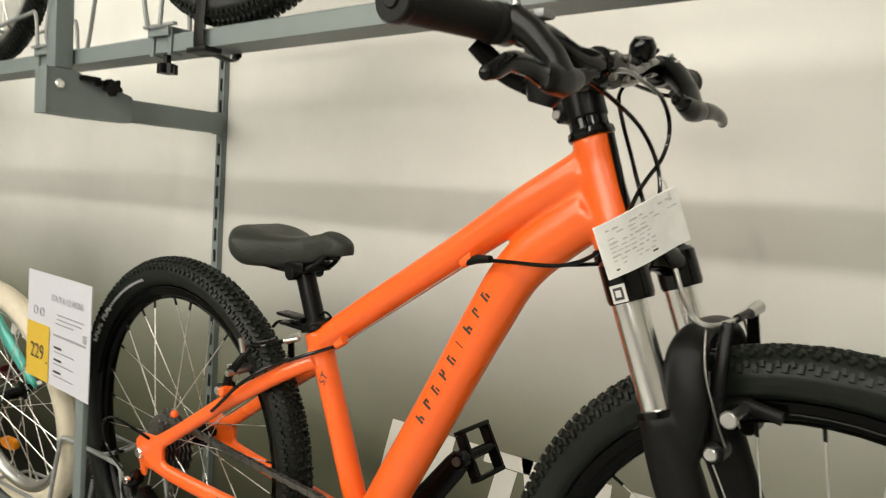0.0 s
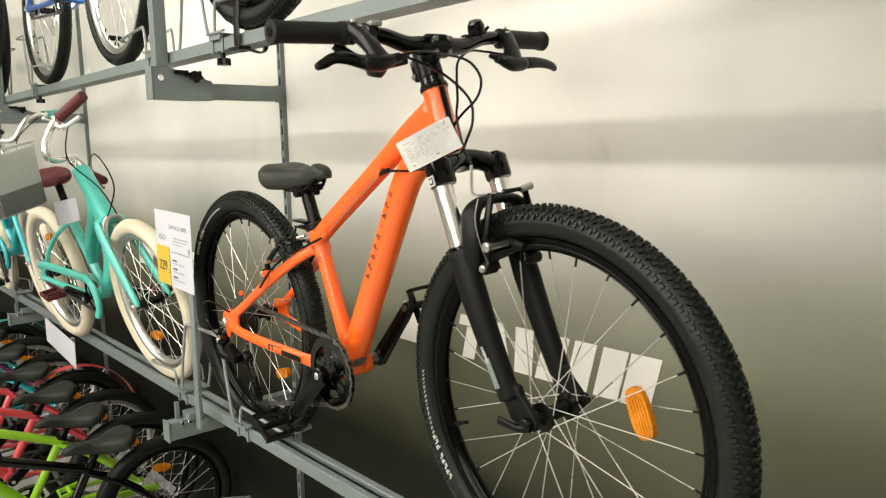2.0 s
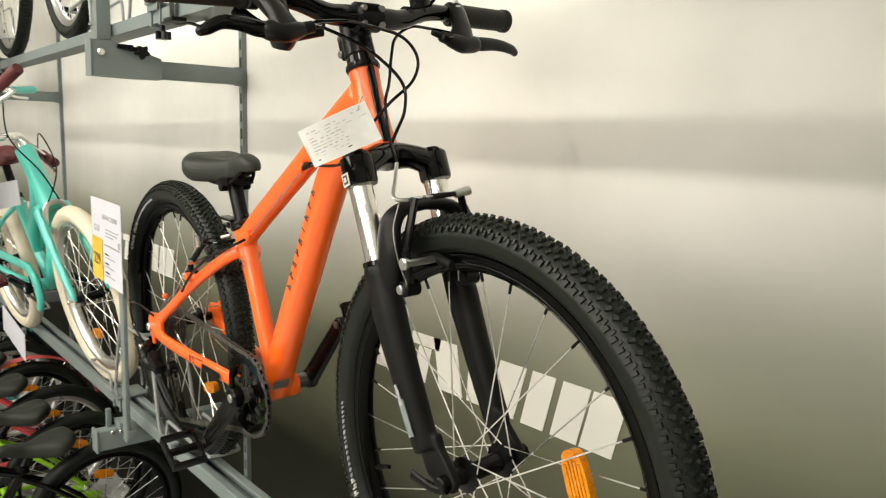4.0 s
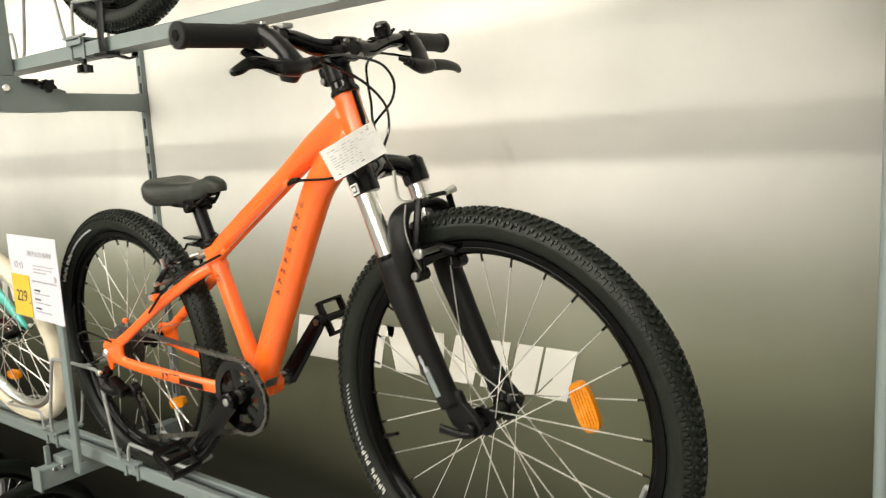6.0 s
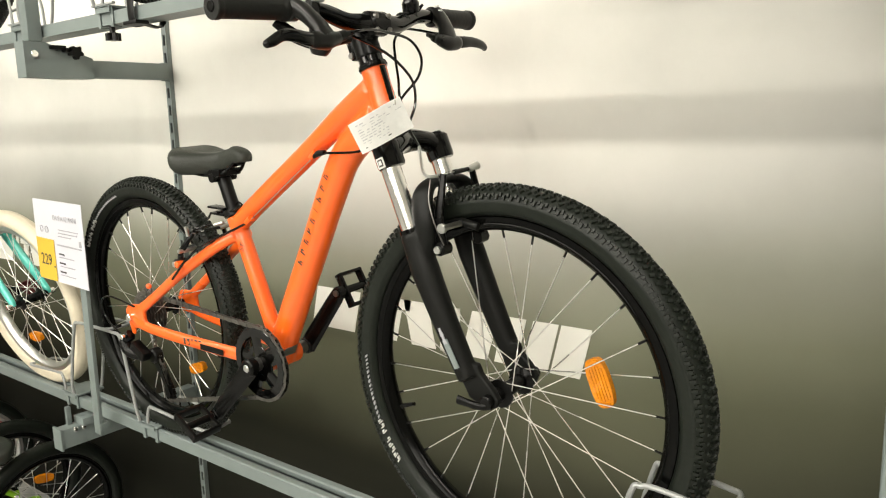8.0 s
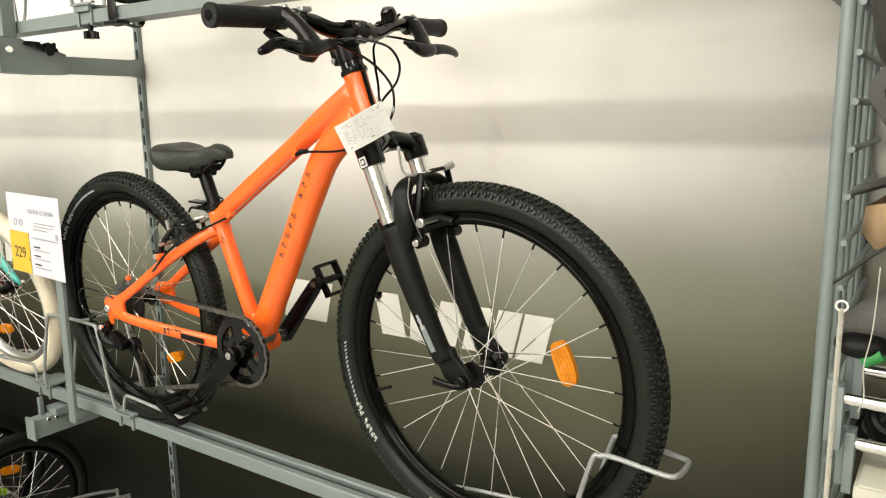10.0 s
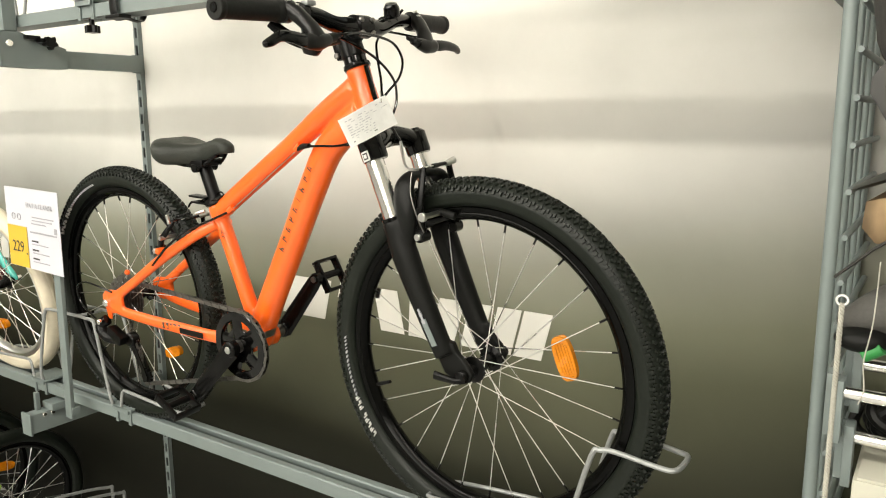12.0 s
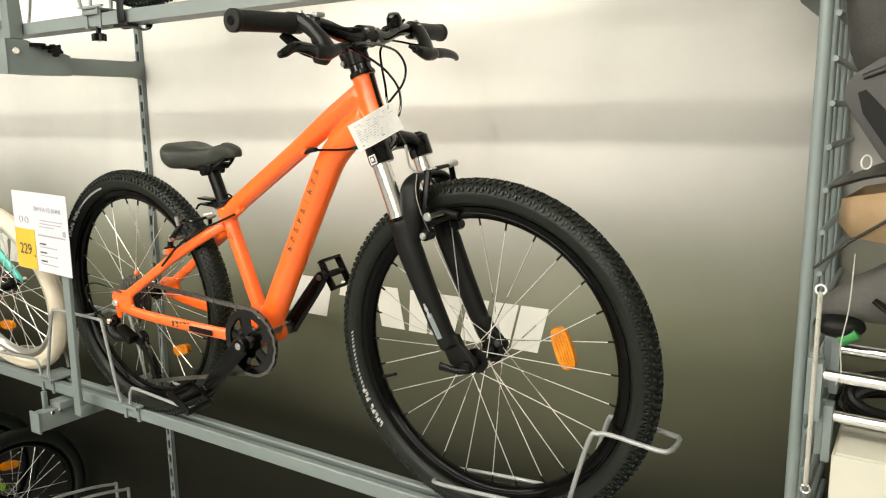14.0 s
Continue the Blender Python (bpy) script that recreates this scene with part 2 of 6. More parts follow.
class Geo:
    def __init__(self):
        self.v, self.f = [], []

    def add(self, verts, faces):
        o = len(self.v)
        self.v += [tuple(p) for p in verts]
        self.f += [tuple(i + o for i in q) for q in faces]
        return self

    def tube(self, pts, r, n=12, ref=(0, 1, 0), cap=True, closed=False):
        """A round or oval rod along points; r: a radius, a pair (in the bend's plane, across it), or a list of these."""
        pts = [Vector(p) for p in pts]
        m = len(pts)
        rs = [r] * m if not isinstance(r, list) else (r if len(r) == m else lerp_list(r, m))
        rs = [q if isinstance(q, tuple) else (q, q) for q in rs]
        ref, verts = Vector(ref), []
        for i in range(m):
            t = (pts[(i + 1) % m] - pts[i - 1]) if closed or 0 < i < m - 1 else (pts[min(i + 1, m - 1)] - pts[max(i - 1, 0)])
            t.normalize()
            bi = ref - t * ref.dot(t)
            if bi.length < 1e-4:
                bi = t.orthogonal()
            bi.normalize()
            ref = bi if not closed else ref
            no = bi.cross(t)
            for k in range(n):
                a = 2 * math.pi * k / n
                verts.append(pts[i] + no * math.cos(a) * rs[i][0] + bi * math.sin(a) * rs[i][1])
        faces = []
        for i in range(m if closed else m - 1):
            for k in range(n):
                a, b = i * n + k, i * n + (k + 1) % n
                c, d = ((i + 1) % m) * n + (k + 1) % n, ((i + 1) % m) * n + k
                faces.append((a, b, c, d))
        if cap and not closed:
            faces += [tuple(range(n))[::-1], tuple((m - 1) * n + k for k in range(n))]
        return self.add(verts, faces)

    def lathe(self, profile, n=48, at=(0, 0, 0), axis="Y", closed=True, m=None):
        """A closed profile of (radius, along) turned round the axis."""
        verts, faces, p = [], [], len(profile)
        for i in range(n):
            a = 2 * math.pi * i / n
            for r, h in profile:
                q = {"Y": (r * math.cos(a), h, r * math.sin(a)), "Z": (r * math.cos(a), r * math.sin(a), h), "X": (h, r * math.cos(a), r * math.sin(a))}[axis]
                q = Vector(q)
                verts.append((m @ q if m else q) + Vector(at))
        for i in range(n):
            for k in range(p if closed else p - 1):
                faces.append((i * p + k, i * p + (k + 1) % p, ((i + 1) % n) * p + (k + 1) % p, ((i + 1) % n) * p + k))
        return self.add(verts, faces)

    def disc(self, r, h0, h1, n=32, at=(0, 0, 0), axis="Y", c=0.0, m=None):
        """A solid disc with a chamfer c."""
        prof = [(1e-4, h0), (r - c, h0), (r, h0 + c), (r, h1 - c), (r - c, h1), (1e-4, h1)]
        return self.lathe(prof, n, at, axis, False, m)

    def box(self, size, at=(0, 0, 0), m=None, c=0.0):
        """A box with chamfered edges."""
        sx, sy, sz = (s / 2 for s in size)
        if c <= 0:
            verts = [Vector((x, y, z)) for x in (-sx, sx) for y in (-sy, sy) for z in (-sz, sz)]
            faces = [(0, 1, 3, 2), (4, 6, 7, 5), (0, 4, 5, 1), (2, 3, 7, 6), (0, 2, 6, 4), (1, 5, 7, 3)]
        else:
            bm = bmesh.new()
            bmesh.ops.create_cube(bm, size=1)
            for w in bm.verts:
                w.co = Vector((w.co.x * 2 * sx, w.co.y * 2 * sy, w.co.z * 2 * sz))
            bmesh.ops.bevel(bm, geom=list(bm.edges), offset=c, segments=2, profile=0.6, affect="EDGES")
            bm.verts.index_update()
            verts = [w.co.copy() for w in bm.verts]
            faces = [tuple(w.index for w in f.verts) for f in bm.faces]
            bm.free()
        return self.add([(m @ p if m else p) + Vector(at) for p in verts], faces)

    def prism(self, poly, h0, h1, axis="Y", m=None):
        """A flat outline given thickness: poly in (x, z) for Y, (y, z) for X, (x, y) for Z."""
        n = len(poly)
        put = {"Y": lambda a, b, h: (a, h, b), "X": lambda a, b, h: (h, a, b), "Z": lambda a, b, h: (a, b, h)}[axis]
        verts = [Vector(put(a, b, h)) for h in (h0, h1) for a, b in poly]
        faces = [tuple(range(n))[::-1], tuple(range(n, 2 * n))] + [(i, (i + 1) % n, n + (i + 1) % n, n + i) for i in range(n)]
        return self.add([m @ p if m else p for p in verts], faces)

    def ball(self, r, at, n=14, squash=(1, 1, 1)):
        rows = n // 2
        verts, faces = [], []
        for i in range(rows + 1):
            t = math.pi * i / rows
            for k in range(n):
                a = 2 * math.pi * k / n
                verts.append(V(r * squash[0] * math.sin(t) * math.cos(a), r * squash[1] * math.sin(t) * math.sin(a), r * squash[2] * math.cos(t)) + Vector(at))
        for i in range(rows):
            for k in range(n):
                faces.append((i * n + k, (i + 1) * n + k, (i + 1) * n + (k + 1) % n, i * n + (k + 1) % n))
        return self.add(verts, faces)

    def mesh(self, name, material, sharp=38):
        me = bpy.data.meshes.new(name)
        me.from_pydata(self.v, [], self.f)
        bm = bmesh.new()
        bm.from_mesh(me)
        bmesh.ops.remove_doubles(bm, verts=bm.verts, dist=1e-5) if len(bm.verts) < 6000 else None
        bmesh.ops.recalc_face_normals(bm, faces=bm.faces)
        bm.to_mesh(me)
        bm.free()
        me.shade_smooth()
        me.set_sharp_from_angle(angle=radians(sharp))
        me.materials.append(material)
        return me


def part(name, geo, material, parent=None, label="", m=None, sharp=38):
    ob = new(name, geo if isinstance(geo, bpy.types.Mesh) else geo.mesh(name, material, sharp))
    ob.parent = parent
    if m is not None:
        ob.matrix_local = m
    return tagged(ob, label) if label else ob


def empty(name, m, label, category, group="", kind=""):
    ob = new(name)
    ob.empty_display_size = 0.05
    ob.matrix_world = m
    return tagged(ob, label, category, group, kind)


def thing(name, geo, material, label, category, group="", kind="", m=None, sharp=38):
    ob = new(name, geo.mesh(name, material, sharp))
    if m is not None:
        ob.matrix_world = m
    return tagged(ob, label, category, group, kind)


def lettering(name, text, size, material, parent, m, label=""):
    cu = bpy.data.curves.new(name, "FONT")
    cu.body, cu.size, cu.extrude = text, size, 0.0002
    cu.align_x, cu.align_y = "CENTER", "CENTER"
    tmp = bpy.data.objects.new(name, cu)
    me = bpy.data.meshes.new_from_object(tmp)
    bpy.data.objects.remove(tmp)
    me.materials.append(material)
    return part(name, me, material, parent, label, m)


# ---- the setting ----
def slab(name, size, at, material, label, c=0.0):
    return thing(name, Geo().box(size, at, c=c), material, label, name.split("_")[0], kind="structure")


slab("floor", (14.0, 14.0, 0.12), (-2.0, -6.0, -0.06), FLOOR, "pale grey smooth shop floor")
slab("ceiling", (14.0, 14.0, 0.1), (-2.0, -6.0, 3.35), CEIL, "plain white painted ceiling")
slab("wall_back", (14.0, 0.1, 3.3), (-2.0, WALL_Y + 0.05, 1.65), WALL, "printed shop wall from charcoal to pale cloud grey, with shade painted in")
slab("wall_left", (0.1, 13.9, 3.3), (-9.05, -6.05, 1.65), PLAIN, "plain pale painted side wall")
slab("wall_right", (0.1, 13.9, 3.3), (5.05, -6.05, 1.65), PLAIN, "plain pale painted side wall")
slab("wall_front", (14.0, 0.1, 3.3), (-2.0, -13.05, 1.65), PLAIN, "plain pale painted wall across the aisle")


def wall_print(x0):
    """White slanting blocks of a printed sign, a few tenths of a millimetre proud of the wall."""
    root = empty("wall_sign", Matrix.Translation((x0, WALL_Y - 0.001, 0.988)), "white slanted block sign printed low on the dark wall", "sign", "printed wall signs")
    h, k = 0.102, 0.026

    def block(x, w, lean=k, name="block", low=0.0, high=1.0):
        a, b = low * h, high * h
        part(name, Geo().prism([(x + lean * low, a), (x + w + lean * low, a), (x + w + lean * high, b), (x + lean * high, b)], -0.0006, 0.0006), PRINT_WHITE, root)

    block(0.0, 0.148)
    block(0.178, 0.022, k, "block", 0.62, 1.0)
    block(0.215, 0.092, k, "block", 0.76, 1.0)
    block(0.244, 0.040, k, "block", 0.0, 0.74)
    block(0.330, 0.070, -0.020)
    block(0.412, 0.052, 0.006)
    block(0.472, 0.066, 0.030)
    block(0.556, 0.054)
    block(0.626, 0.058)
    block(0.690, 0.066)
    return root


for x0 in (-0.806, -2.686, -4.566, -6.446):
    wall_print(x0)


# ---- ceiling lamps ----
def tube_lamp(x, y, z, length):
    root = empty("ceiling_lamp", Matrix.Translation((x, y, z)), "long white ceiling lamp with a glowing tube", "lamp", "ceiling lamps")
    part("housing", Geo().box((length, 0.16, 0.06), (0, 0, 0.06), c=0.008), WHITE_PAINT, root)
    part("tube", Geo().tube([(-length / 2 + 0.03, 0, 0.014), (length / 2 - 0.03, 0, 0.014)], 0.013, 12), GLOW, root)
    for sx in (-1, 1):
        part("hanger", Geo().tube([(sx * length * 0.4, 0, 0.088), (sx * length * 0.4, 0, 3.3 - z)], 0.004, 6), STEEL, root)
    return root


for y, watts, tip, broad, places in LAMP_ROWS:
    for x in places:
        tube_lamp(x, y, 3.17, 2.9)
strip = empty("strip_lamp", Matrix.Translation((-2.15, 0.63, 2.05)), "glowing white strip lamp above the bikes", "lamp")
part("housing", Geo().box((0.95, 0.06, 0.03), (0, 0, 0.03), c=0.006), WHITE_PAINT, strip)
part("tube", Geo().tube([(-0.46, 0, 0.0), (0.46, 0, 0.0)], 0.012, 12), GLOW, strip)
part("bracket", Geo().box((0.03, 0.26, 0.02), (0, 0.11, 0.035), c=0.003), RACK, strip)


# ---- steel rack ----
def upright_post(x):
    """A slotted channel screwed to the wall."""
    w, d, pitch, sh, sw, top = 0.022, 0.012, 0.0485, 0.028, 0.0100, 2.60
    root = empty("upright_post", Matrix.Translation((x, WALL_Y, 0)), "grey steel slotted wall upright", "post", "slotted wall uprights")
    g = Geo()
    for s in (-1, 1):
        g.box(((w - sw) / 2, 0.002, top), (s * (w + sw) / 4, -d, top / 2))
        g.box((0.002, d, top), (s * (w / 2 - 0.001), -d / 2, top / 2))
    z = 0.0
    while z < top:
        g.box((sw, 0.002, pitch - sh), (0, -d, z + (pitch - sh) / 2))
        z += pitch
    part("channel", g, RACK, root)
    # an added dark sheet stands in for the shade inside the slots
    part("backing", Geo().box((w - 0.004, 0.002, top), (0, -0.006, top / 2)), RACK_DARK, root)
    return root


POSTS = (-1.342, -3.285, -5.228, 0.505)
for x in POSTS:
    upright_post(x)


def bike_rail(x0, x1, z, label, w=0.056, h=0.029):
    """A level channel whose top is two lips with a groove between them."""
    root = empty("bike_rail", Matrix.Translation((0, RAIL_Y + 0.006, z)), label, "rail", "bike rails")
    a, t, q = w / 2, 0.0025, 0.009
    part("channel", Geo().prism([(-a, -h), (-a, -t), (-a + t, -t), (-a + t, -h + t), (a - t, -h + t), (a - t, -t), (a, -t), (a, -h)], x0, x1, axis="X"), RACK, root, sharp=25)
    for s in (-1, 1):
        lip = [(s * a, -t), (s * (a - 0.0025), 0), (s * (q + 0.0025), 0), (s * q, -0.0025), (s * q, -0.012), (s * (q + 0.002), -0.012), (s * (q + 0.002), -t)]
        part("lip", Geo().prism(lip, x0, x1, axis="X"), RACK, root, sharp=25)
    part("end_cap", Geo().box((0.004, w - 0.006, h - 0.004), (x1 - 0.002, 0, -h / 2 - 0.001), c=0.001), RACK, root)
    return root


bike_rail(-7.0, 0.695, RAIL_Z + 0.008, "long grey steel rail under the wheels of the display bikes")
bike_rail(-7.0, 0.695, UP_Z, "long grey steel rail carrying the upper row of bikes")


def star_knob(parent, at, m=None):
    prof = []
    for k in range(40):
        a = 2 * math.pi * k / 40
        r = 0.0145 + 0.003 * math.cos(5 * a)
        prof.append((r * math.cos(a), r * math.sin(a)))
    g = Geo().prism(prof, -0.008, 0.008, axis="Z", m=m)
    g.disc(0.006, -0.025, -0.006, 14, axis="Z", m=m)
    for i, p in enumerate(g.v):
        g.v[i] = tuple(Vector(p) + Vector(at))
    return part("knob", g, BLACK, parent, "black plastic star knob")


def upper_arm(x):
    root = empty("rack_arm", Matrix.Translation((x, WALL_Y, 1.62)), "grey steel bracket arm holding the upper rail", "bracket", "rack arms")
    part("beam", Geo().box((0.034, 0.36, 0.044), (0, -0.203, 0.024), c=0.003), RACK, root)
    g = Geo().prism([(-0.406, 0.0), (-0.404, 0.084), (-0.355, 0.084), (-0.340, 0.078), (-0.290, 0.066), (-0.240, 0.050), (-0.240, -0.001), (-0.32, -0.002)], -0.021, 0.021, axis="X")
    part("sleeve", g, RACK, root)
    part("end_plate", Geo().box((0.046, 0.004, 0.086), (0, -0.407, 0.042), c=0.001), RACK, root)
    part("hook_plate", Geo().box((0.010, 0.03, 0.05), (0, -0.02, 0.024), c=0.001), RACK, root)
    part("bolt", Geo().disc(0.009, 0.021, 0.027, 12, (0, -0.384, 0.055), axis="X", c=0.002), CHROME, root, "chrome bolt head")
    part("bolt", Geo().disc(0.005, 0.021, 0.024, 10, (0, -0.330, 0.070), axis="X", c=0.001), RACK_DARK, root)
    g = Geo().box((0.016, 0.036, 0.010), (0.028, -0.330, 0.072), c=0.002).box((0.024, 0.014, 0.010), (0.036, -0.312, 0.066), c=0.002)
    part("clamp_block", g, BLACK, root, "black plastic clamp block")
    star_knob(root, (0.050, -0.297, 0.060), pose(0, 0, 0, 0, 90, 0))
    part("upright_tube", Geo().box((0.036, 0.034, 1.2), (0, -0.375, 0.685), c=0.004), RACK, root, "square grey steel upright tube")
    return root


def lower_arm(x):
    root = empty("rack_arm", Matrix.Translation((x, WALL_Y, 0.67)), "grey steel bracket arm under the lower rail", "bracket", "rack arms")
    part("beam", Geo().box((0.038, 0.40, 0.052), (0, -0.226, 0.030), c=0.003), RACK, root)
    part("end_cap", Geo().box((0.044, 0.006, 0.060), (0, -0.428, 0.030), c=0.002), RACK, root)
    part("saddle_plate", Geo().box((0.050, 0.085, 0.020), (0.012, -0.335, 0.066), c=0.002), RACK, root)
    part("clip", Geo().box((0.012, 0.012, 0.050), (-0.010, -0.392, 0.080), c=0.002), RACK, root)
    for y in (-0.392, -0.37):
        part("bolt", Geo().disc(0.006, 0.019, 0.026, 12, (0, y, 0.050), axis="X", c=0.001), CHROME, root, "chrome bolt head")
    return root


for x in POSTS[:3]:
    upper_arm(x + 0.008)
    lower_arm(x + 0.010)

# the last upright carries a short bracket for the grid panel
g = Geo().prism([(0.60, 1.725), (0.60, 1.672), (0.650, 1.652), (0.882, 1.652), (0.882, 1.725)], 0.466, 0.503, axis="X")
root = empty("panel_bracket", Matrix(), "short grey steel bracket holding the grid panel to the wall upright", "bracket")
part("arm", g, RACK, root)
part("bolt", Geo().disc(0.006, -0.003, 0.003, 12, (0.4845, 0.634, 1.657), axis="Z", c=0.001), RACK_DARK, root)


def wheel_holder(x, face, z, name_label, reach=0.226, droop=0.0, lift=0.0):
    """A clamp plate on the rail with a bent wire hoop round the tyre; face: the way the hoop reaches."""
    root = empty("wheel_holder", Matrix.Translation((x, RAIL_Y + 0.006, z)), name_label, "wheel holder", "wheel holders")
    f = face
    part("plate", Geo().box((0.085 if z < 1.2 else 0.060, 0.075, 0.006), (0, 0, 0.008), c=0.0015).box((0.060, 0.003, 0.014), (0, -0.036, 0.003), c=0.001).box((0.060, 0.003, 0.014), (0, 0.036, 0.003), c=0.001), RACK, root)
    hoop = []
    for s in (-1, 1):
        leg = [(0.03 * f, 0.037 * s, 0.012), (0.035 * f, 0.042 * s, 0.05), (0.075 * f, 0.040 * s, 0.198), (0.090 * f, 0.037 * s, 0.214), (0.115 * f, 0.036 * s, 0.216), ((reach - 0.020) * f, 0.034 * s, 0.216 - droop), ((reach - 0.003) * f, 0.026 * s, 0.216 - droop), (reach * f, 0.0, 0.216 - droop)]
        hoop.append(spline(leg, 5))
    pts = hoop[0] + hoop[1][::-1][1:]
    part("hoop", Geo().tube(pts, 0.0042, 8), WIRE, root, "bent galvanised wire hoop")
    low = spline([(-0.01 * f, -0.040, 0.015), (-0.02 * f, -0.040, 0.052 + lift), (-0.05 * f, -0.040, 0.058 + lift), (-0.21 * f, -0.036, 0.046 + lift), (-0.232 * f, -0.02, 0.044 + lift), (-0.232 * f, 0.02, 0.044 + lift), (-0.21 * f, 0.036, 0.046 + lift), (-0.05 * f, 0.040, 0.058 + lift), (-0.02 * f, 0.040, 0.052 + lift), (-0.01 * f, 0.040, 0.015)], 4)
    part("low_hoop", Geo().tube(low, 0.0038, 8), WIRE, root, "bent galvanised wire hoop")
    for s in (-1, 1):
        part("strap", Geo().box((0.011, 0.0025, 0.044), (s * 0.026, -0.0305, -0.012), c=0.0008).box((0.011, 0.020, 0.0025), (s * 0.026, -0.022, -0.033), c=0.0008), RACK, root)
    if z > 1.2:
        star_knob(root, (0.01 * f, -0.012, -0.052), pose(0, 0, 0, 180, 0, 0))
        part("clamp_bar", Geo().box((0.09, 0.008, 0.005), (0, -0.034, 0.014), c=0.001), WIRE, root)
    return root


HOLD = "galvanised wire wheel holder clamped on the rail"
wheel_holder(0.140, 1, RAIL_Z + 0.008, HOLD, 0.204, 0.008)
wheel_holder(-1.005, -1, RAIL_Z + 0.008, HOLD)
wheel_holder(-1.385, 1, RAIL_Z + 0.008, HOLD)
wheel_holder(-2.62, -1, RAIL_Z + 0.008, HOLD)
wheel_holder(-3.45, 1, RAIL_Z + 0.008, HOLD)
for x, f in ((-1.02, -1), (0.36, 1), (-1.44, 1), (-2.72, -1), (-3.5, 1)):
    wheel_holder(x, f, UP_Z, HOLD, lift=0.022)

strap = Geo()
strap.tube(spline([(-0.905, 0.538, 1.711), (-0.905, 0.540, 1.80), (-0.905, 0.545, 1.842), (-0.905, 0.59, 1.842), (-0.905, 0.61, 1.80), (-0.905, 0.608, 1.712), (-0.905, 0.57, 1.708)], 5, True), (0.0022, 0.013), 8, ref=(1, 0, 0), closed=True)
strap.box((0.05, 0.03, 0.008), (-0.885, 0.534, 1.707), c=0.002)
thing("strap", strap, MATT_BLACK, "black rubber strap tying the tyre to the upper rail", "strap")


# ---- price card ----
def price_card():
    root = empty("price_card", pose(-1.235, 0.488, 1.223, 0, 1.0, -2.0), "white price card with a yellow price field on a grey post", "price card")
    part("post", Geo().box((0.030, 0.010, 0.40), (0.078, 0.014, -0.275), m=pose(0, 0, 0, 0, 0, 0), c=0.002), RACK, root, "flat grey steel post")
    part("foot", Geo().box((0.034, 0.022, 0.020), (0.078, 0.022, -0.455), c=0.002), RACK, root)
    g = Geo()
    n, w, h = 14, 0.130, 0.101
    pts = [(-w + 2 * w * i / n, 0.0012 * math.sin(math.pi * i / n)) for i in range(n + 1)]
    g.prism([(x, y) for x, y in pts] + [(x, y + 0.0012) for x, y in reversed(pts)], -h, h, axis="Z")
    card = part("card", g, PAPER, root, "slightly bowed white card")

    def bar(x, z, sx, sz, material, name="bar"):
        y = -0.0003 if name == "price_field" else -0.0005
        part(name, Geo().box((sx, 0.0008, sz), (x, y, z)), material, root)

    bar(-0.080, -0.048, 0.098, 0.104, YELLOW, "price_field")
    lettering("price", "229", 0.040, DARK_INK, root, pose(-0.080, -0.0014, -0.050, 90, 0, 0))
    bar(-0.038, -0.064, 0.007, 0.004, DARK_INK)
    lettering("heading", "DA 9 A 12 ANNI", 0.0175, INK, root, pose(0.040, -0.0014, 0.060, 90, 0, 0))
    for k, (z, sx) in enumerate(((0.032, 0.130), (0.024, 0.120), (0.016, 0.085))):
        bar(0.048 + sx / 2 - 0.06, z, sx * 0.8, 0.0022, INK)
    bar(0.050, -0.006, 0.128, 0.0035, INK)
    for z in (-0.028, -0.050, -0.072):
        bar(0.006, z, 0.030, 0.0035, DARK_INK)
        bar(0.030, z - 0.008, 0.078, 0.0018, INK)
    bar(0.110, 0.006, 0.012, 0.014, INK, "code_mark")
    wheels = Geo()
    for x in (-0.092, -0.064):
        wheels.lathe([(0.0075, -0.0008), (0.0085, -0.0008), (0.0085, 0.0002), (0.0075, 0.0002)], 20, (x, -0.0004, 0.028))
    part("bike_drawing", wheels, INK, root)


price_card()


def rail_card(x, z, tilt, w):
    root = empty("rail_card", pose(x, 0.528, z, 0, tilt, -2), "blank pale card clipped to the rail", "price card", "rail cards")
    part("card", Geo().box((w, 0.002, 0.105), c=0.0006), PAPER, root)
    for s in (-1, 1):
        part("clip", Geo().box((0.03, 0.012, 0.02), (s * w * 0.4, 0.006, 0.052), c=0.002), RACK, root)


rail_card(-2.63, 0.703, 2, 0.50)
rail_card(-4.65, 0.703, 0, 0.50)


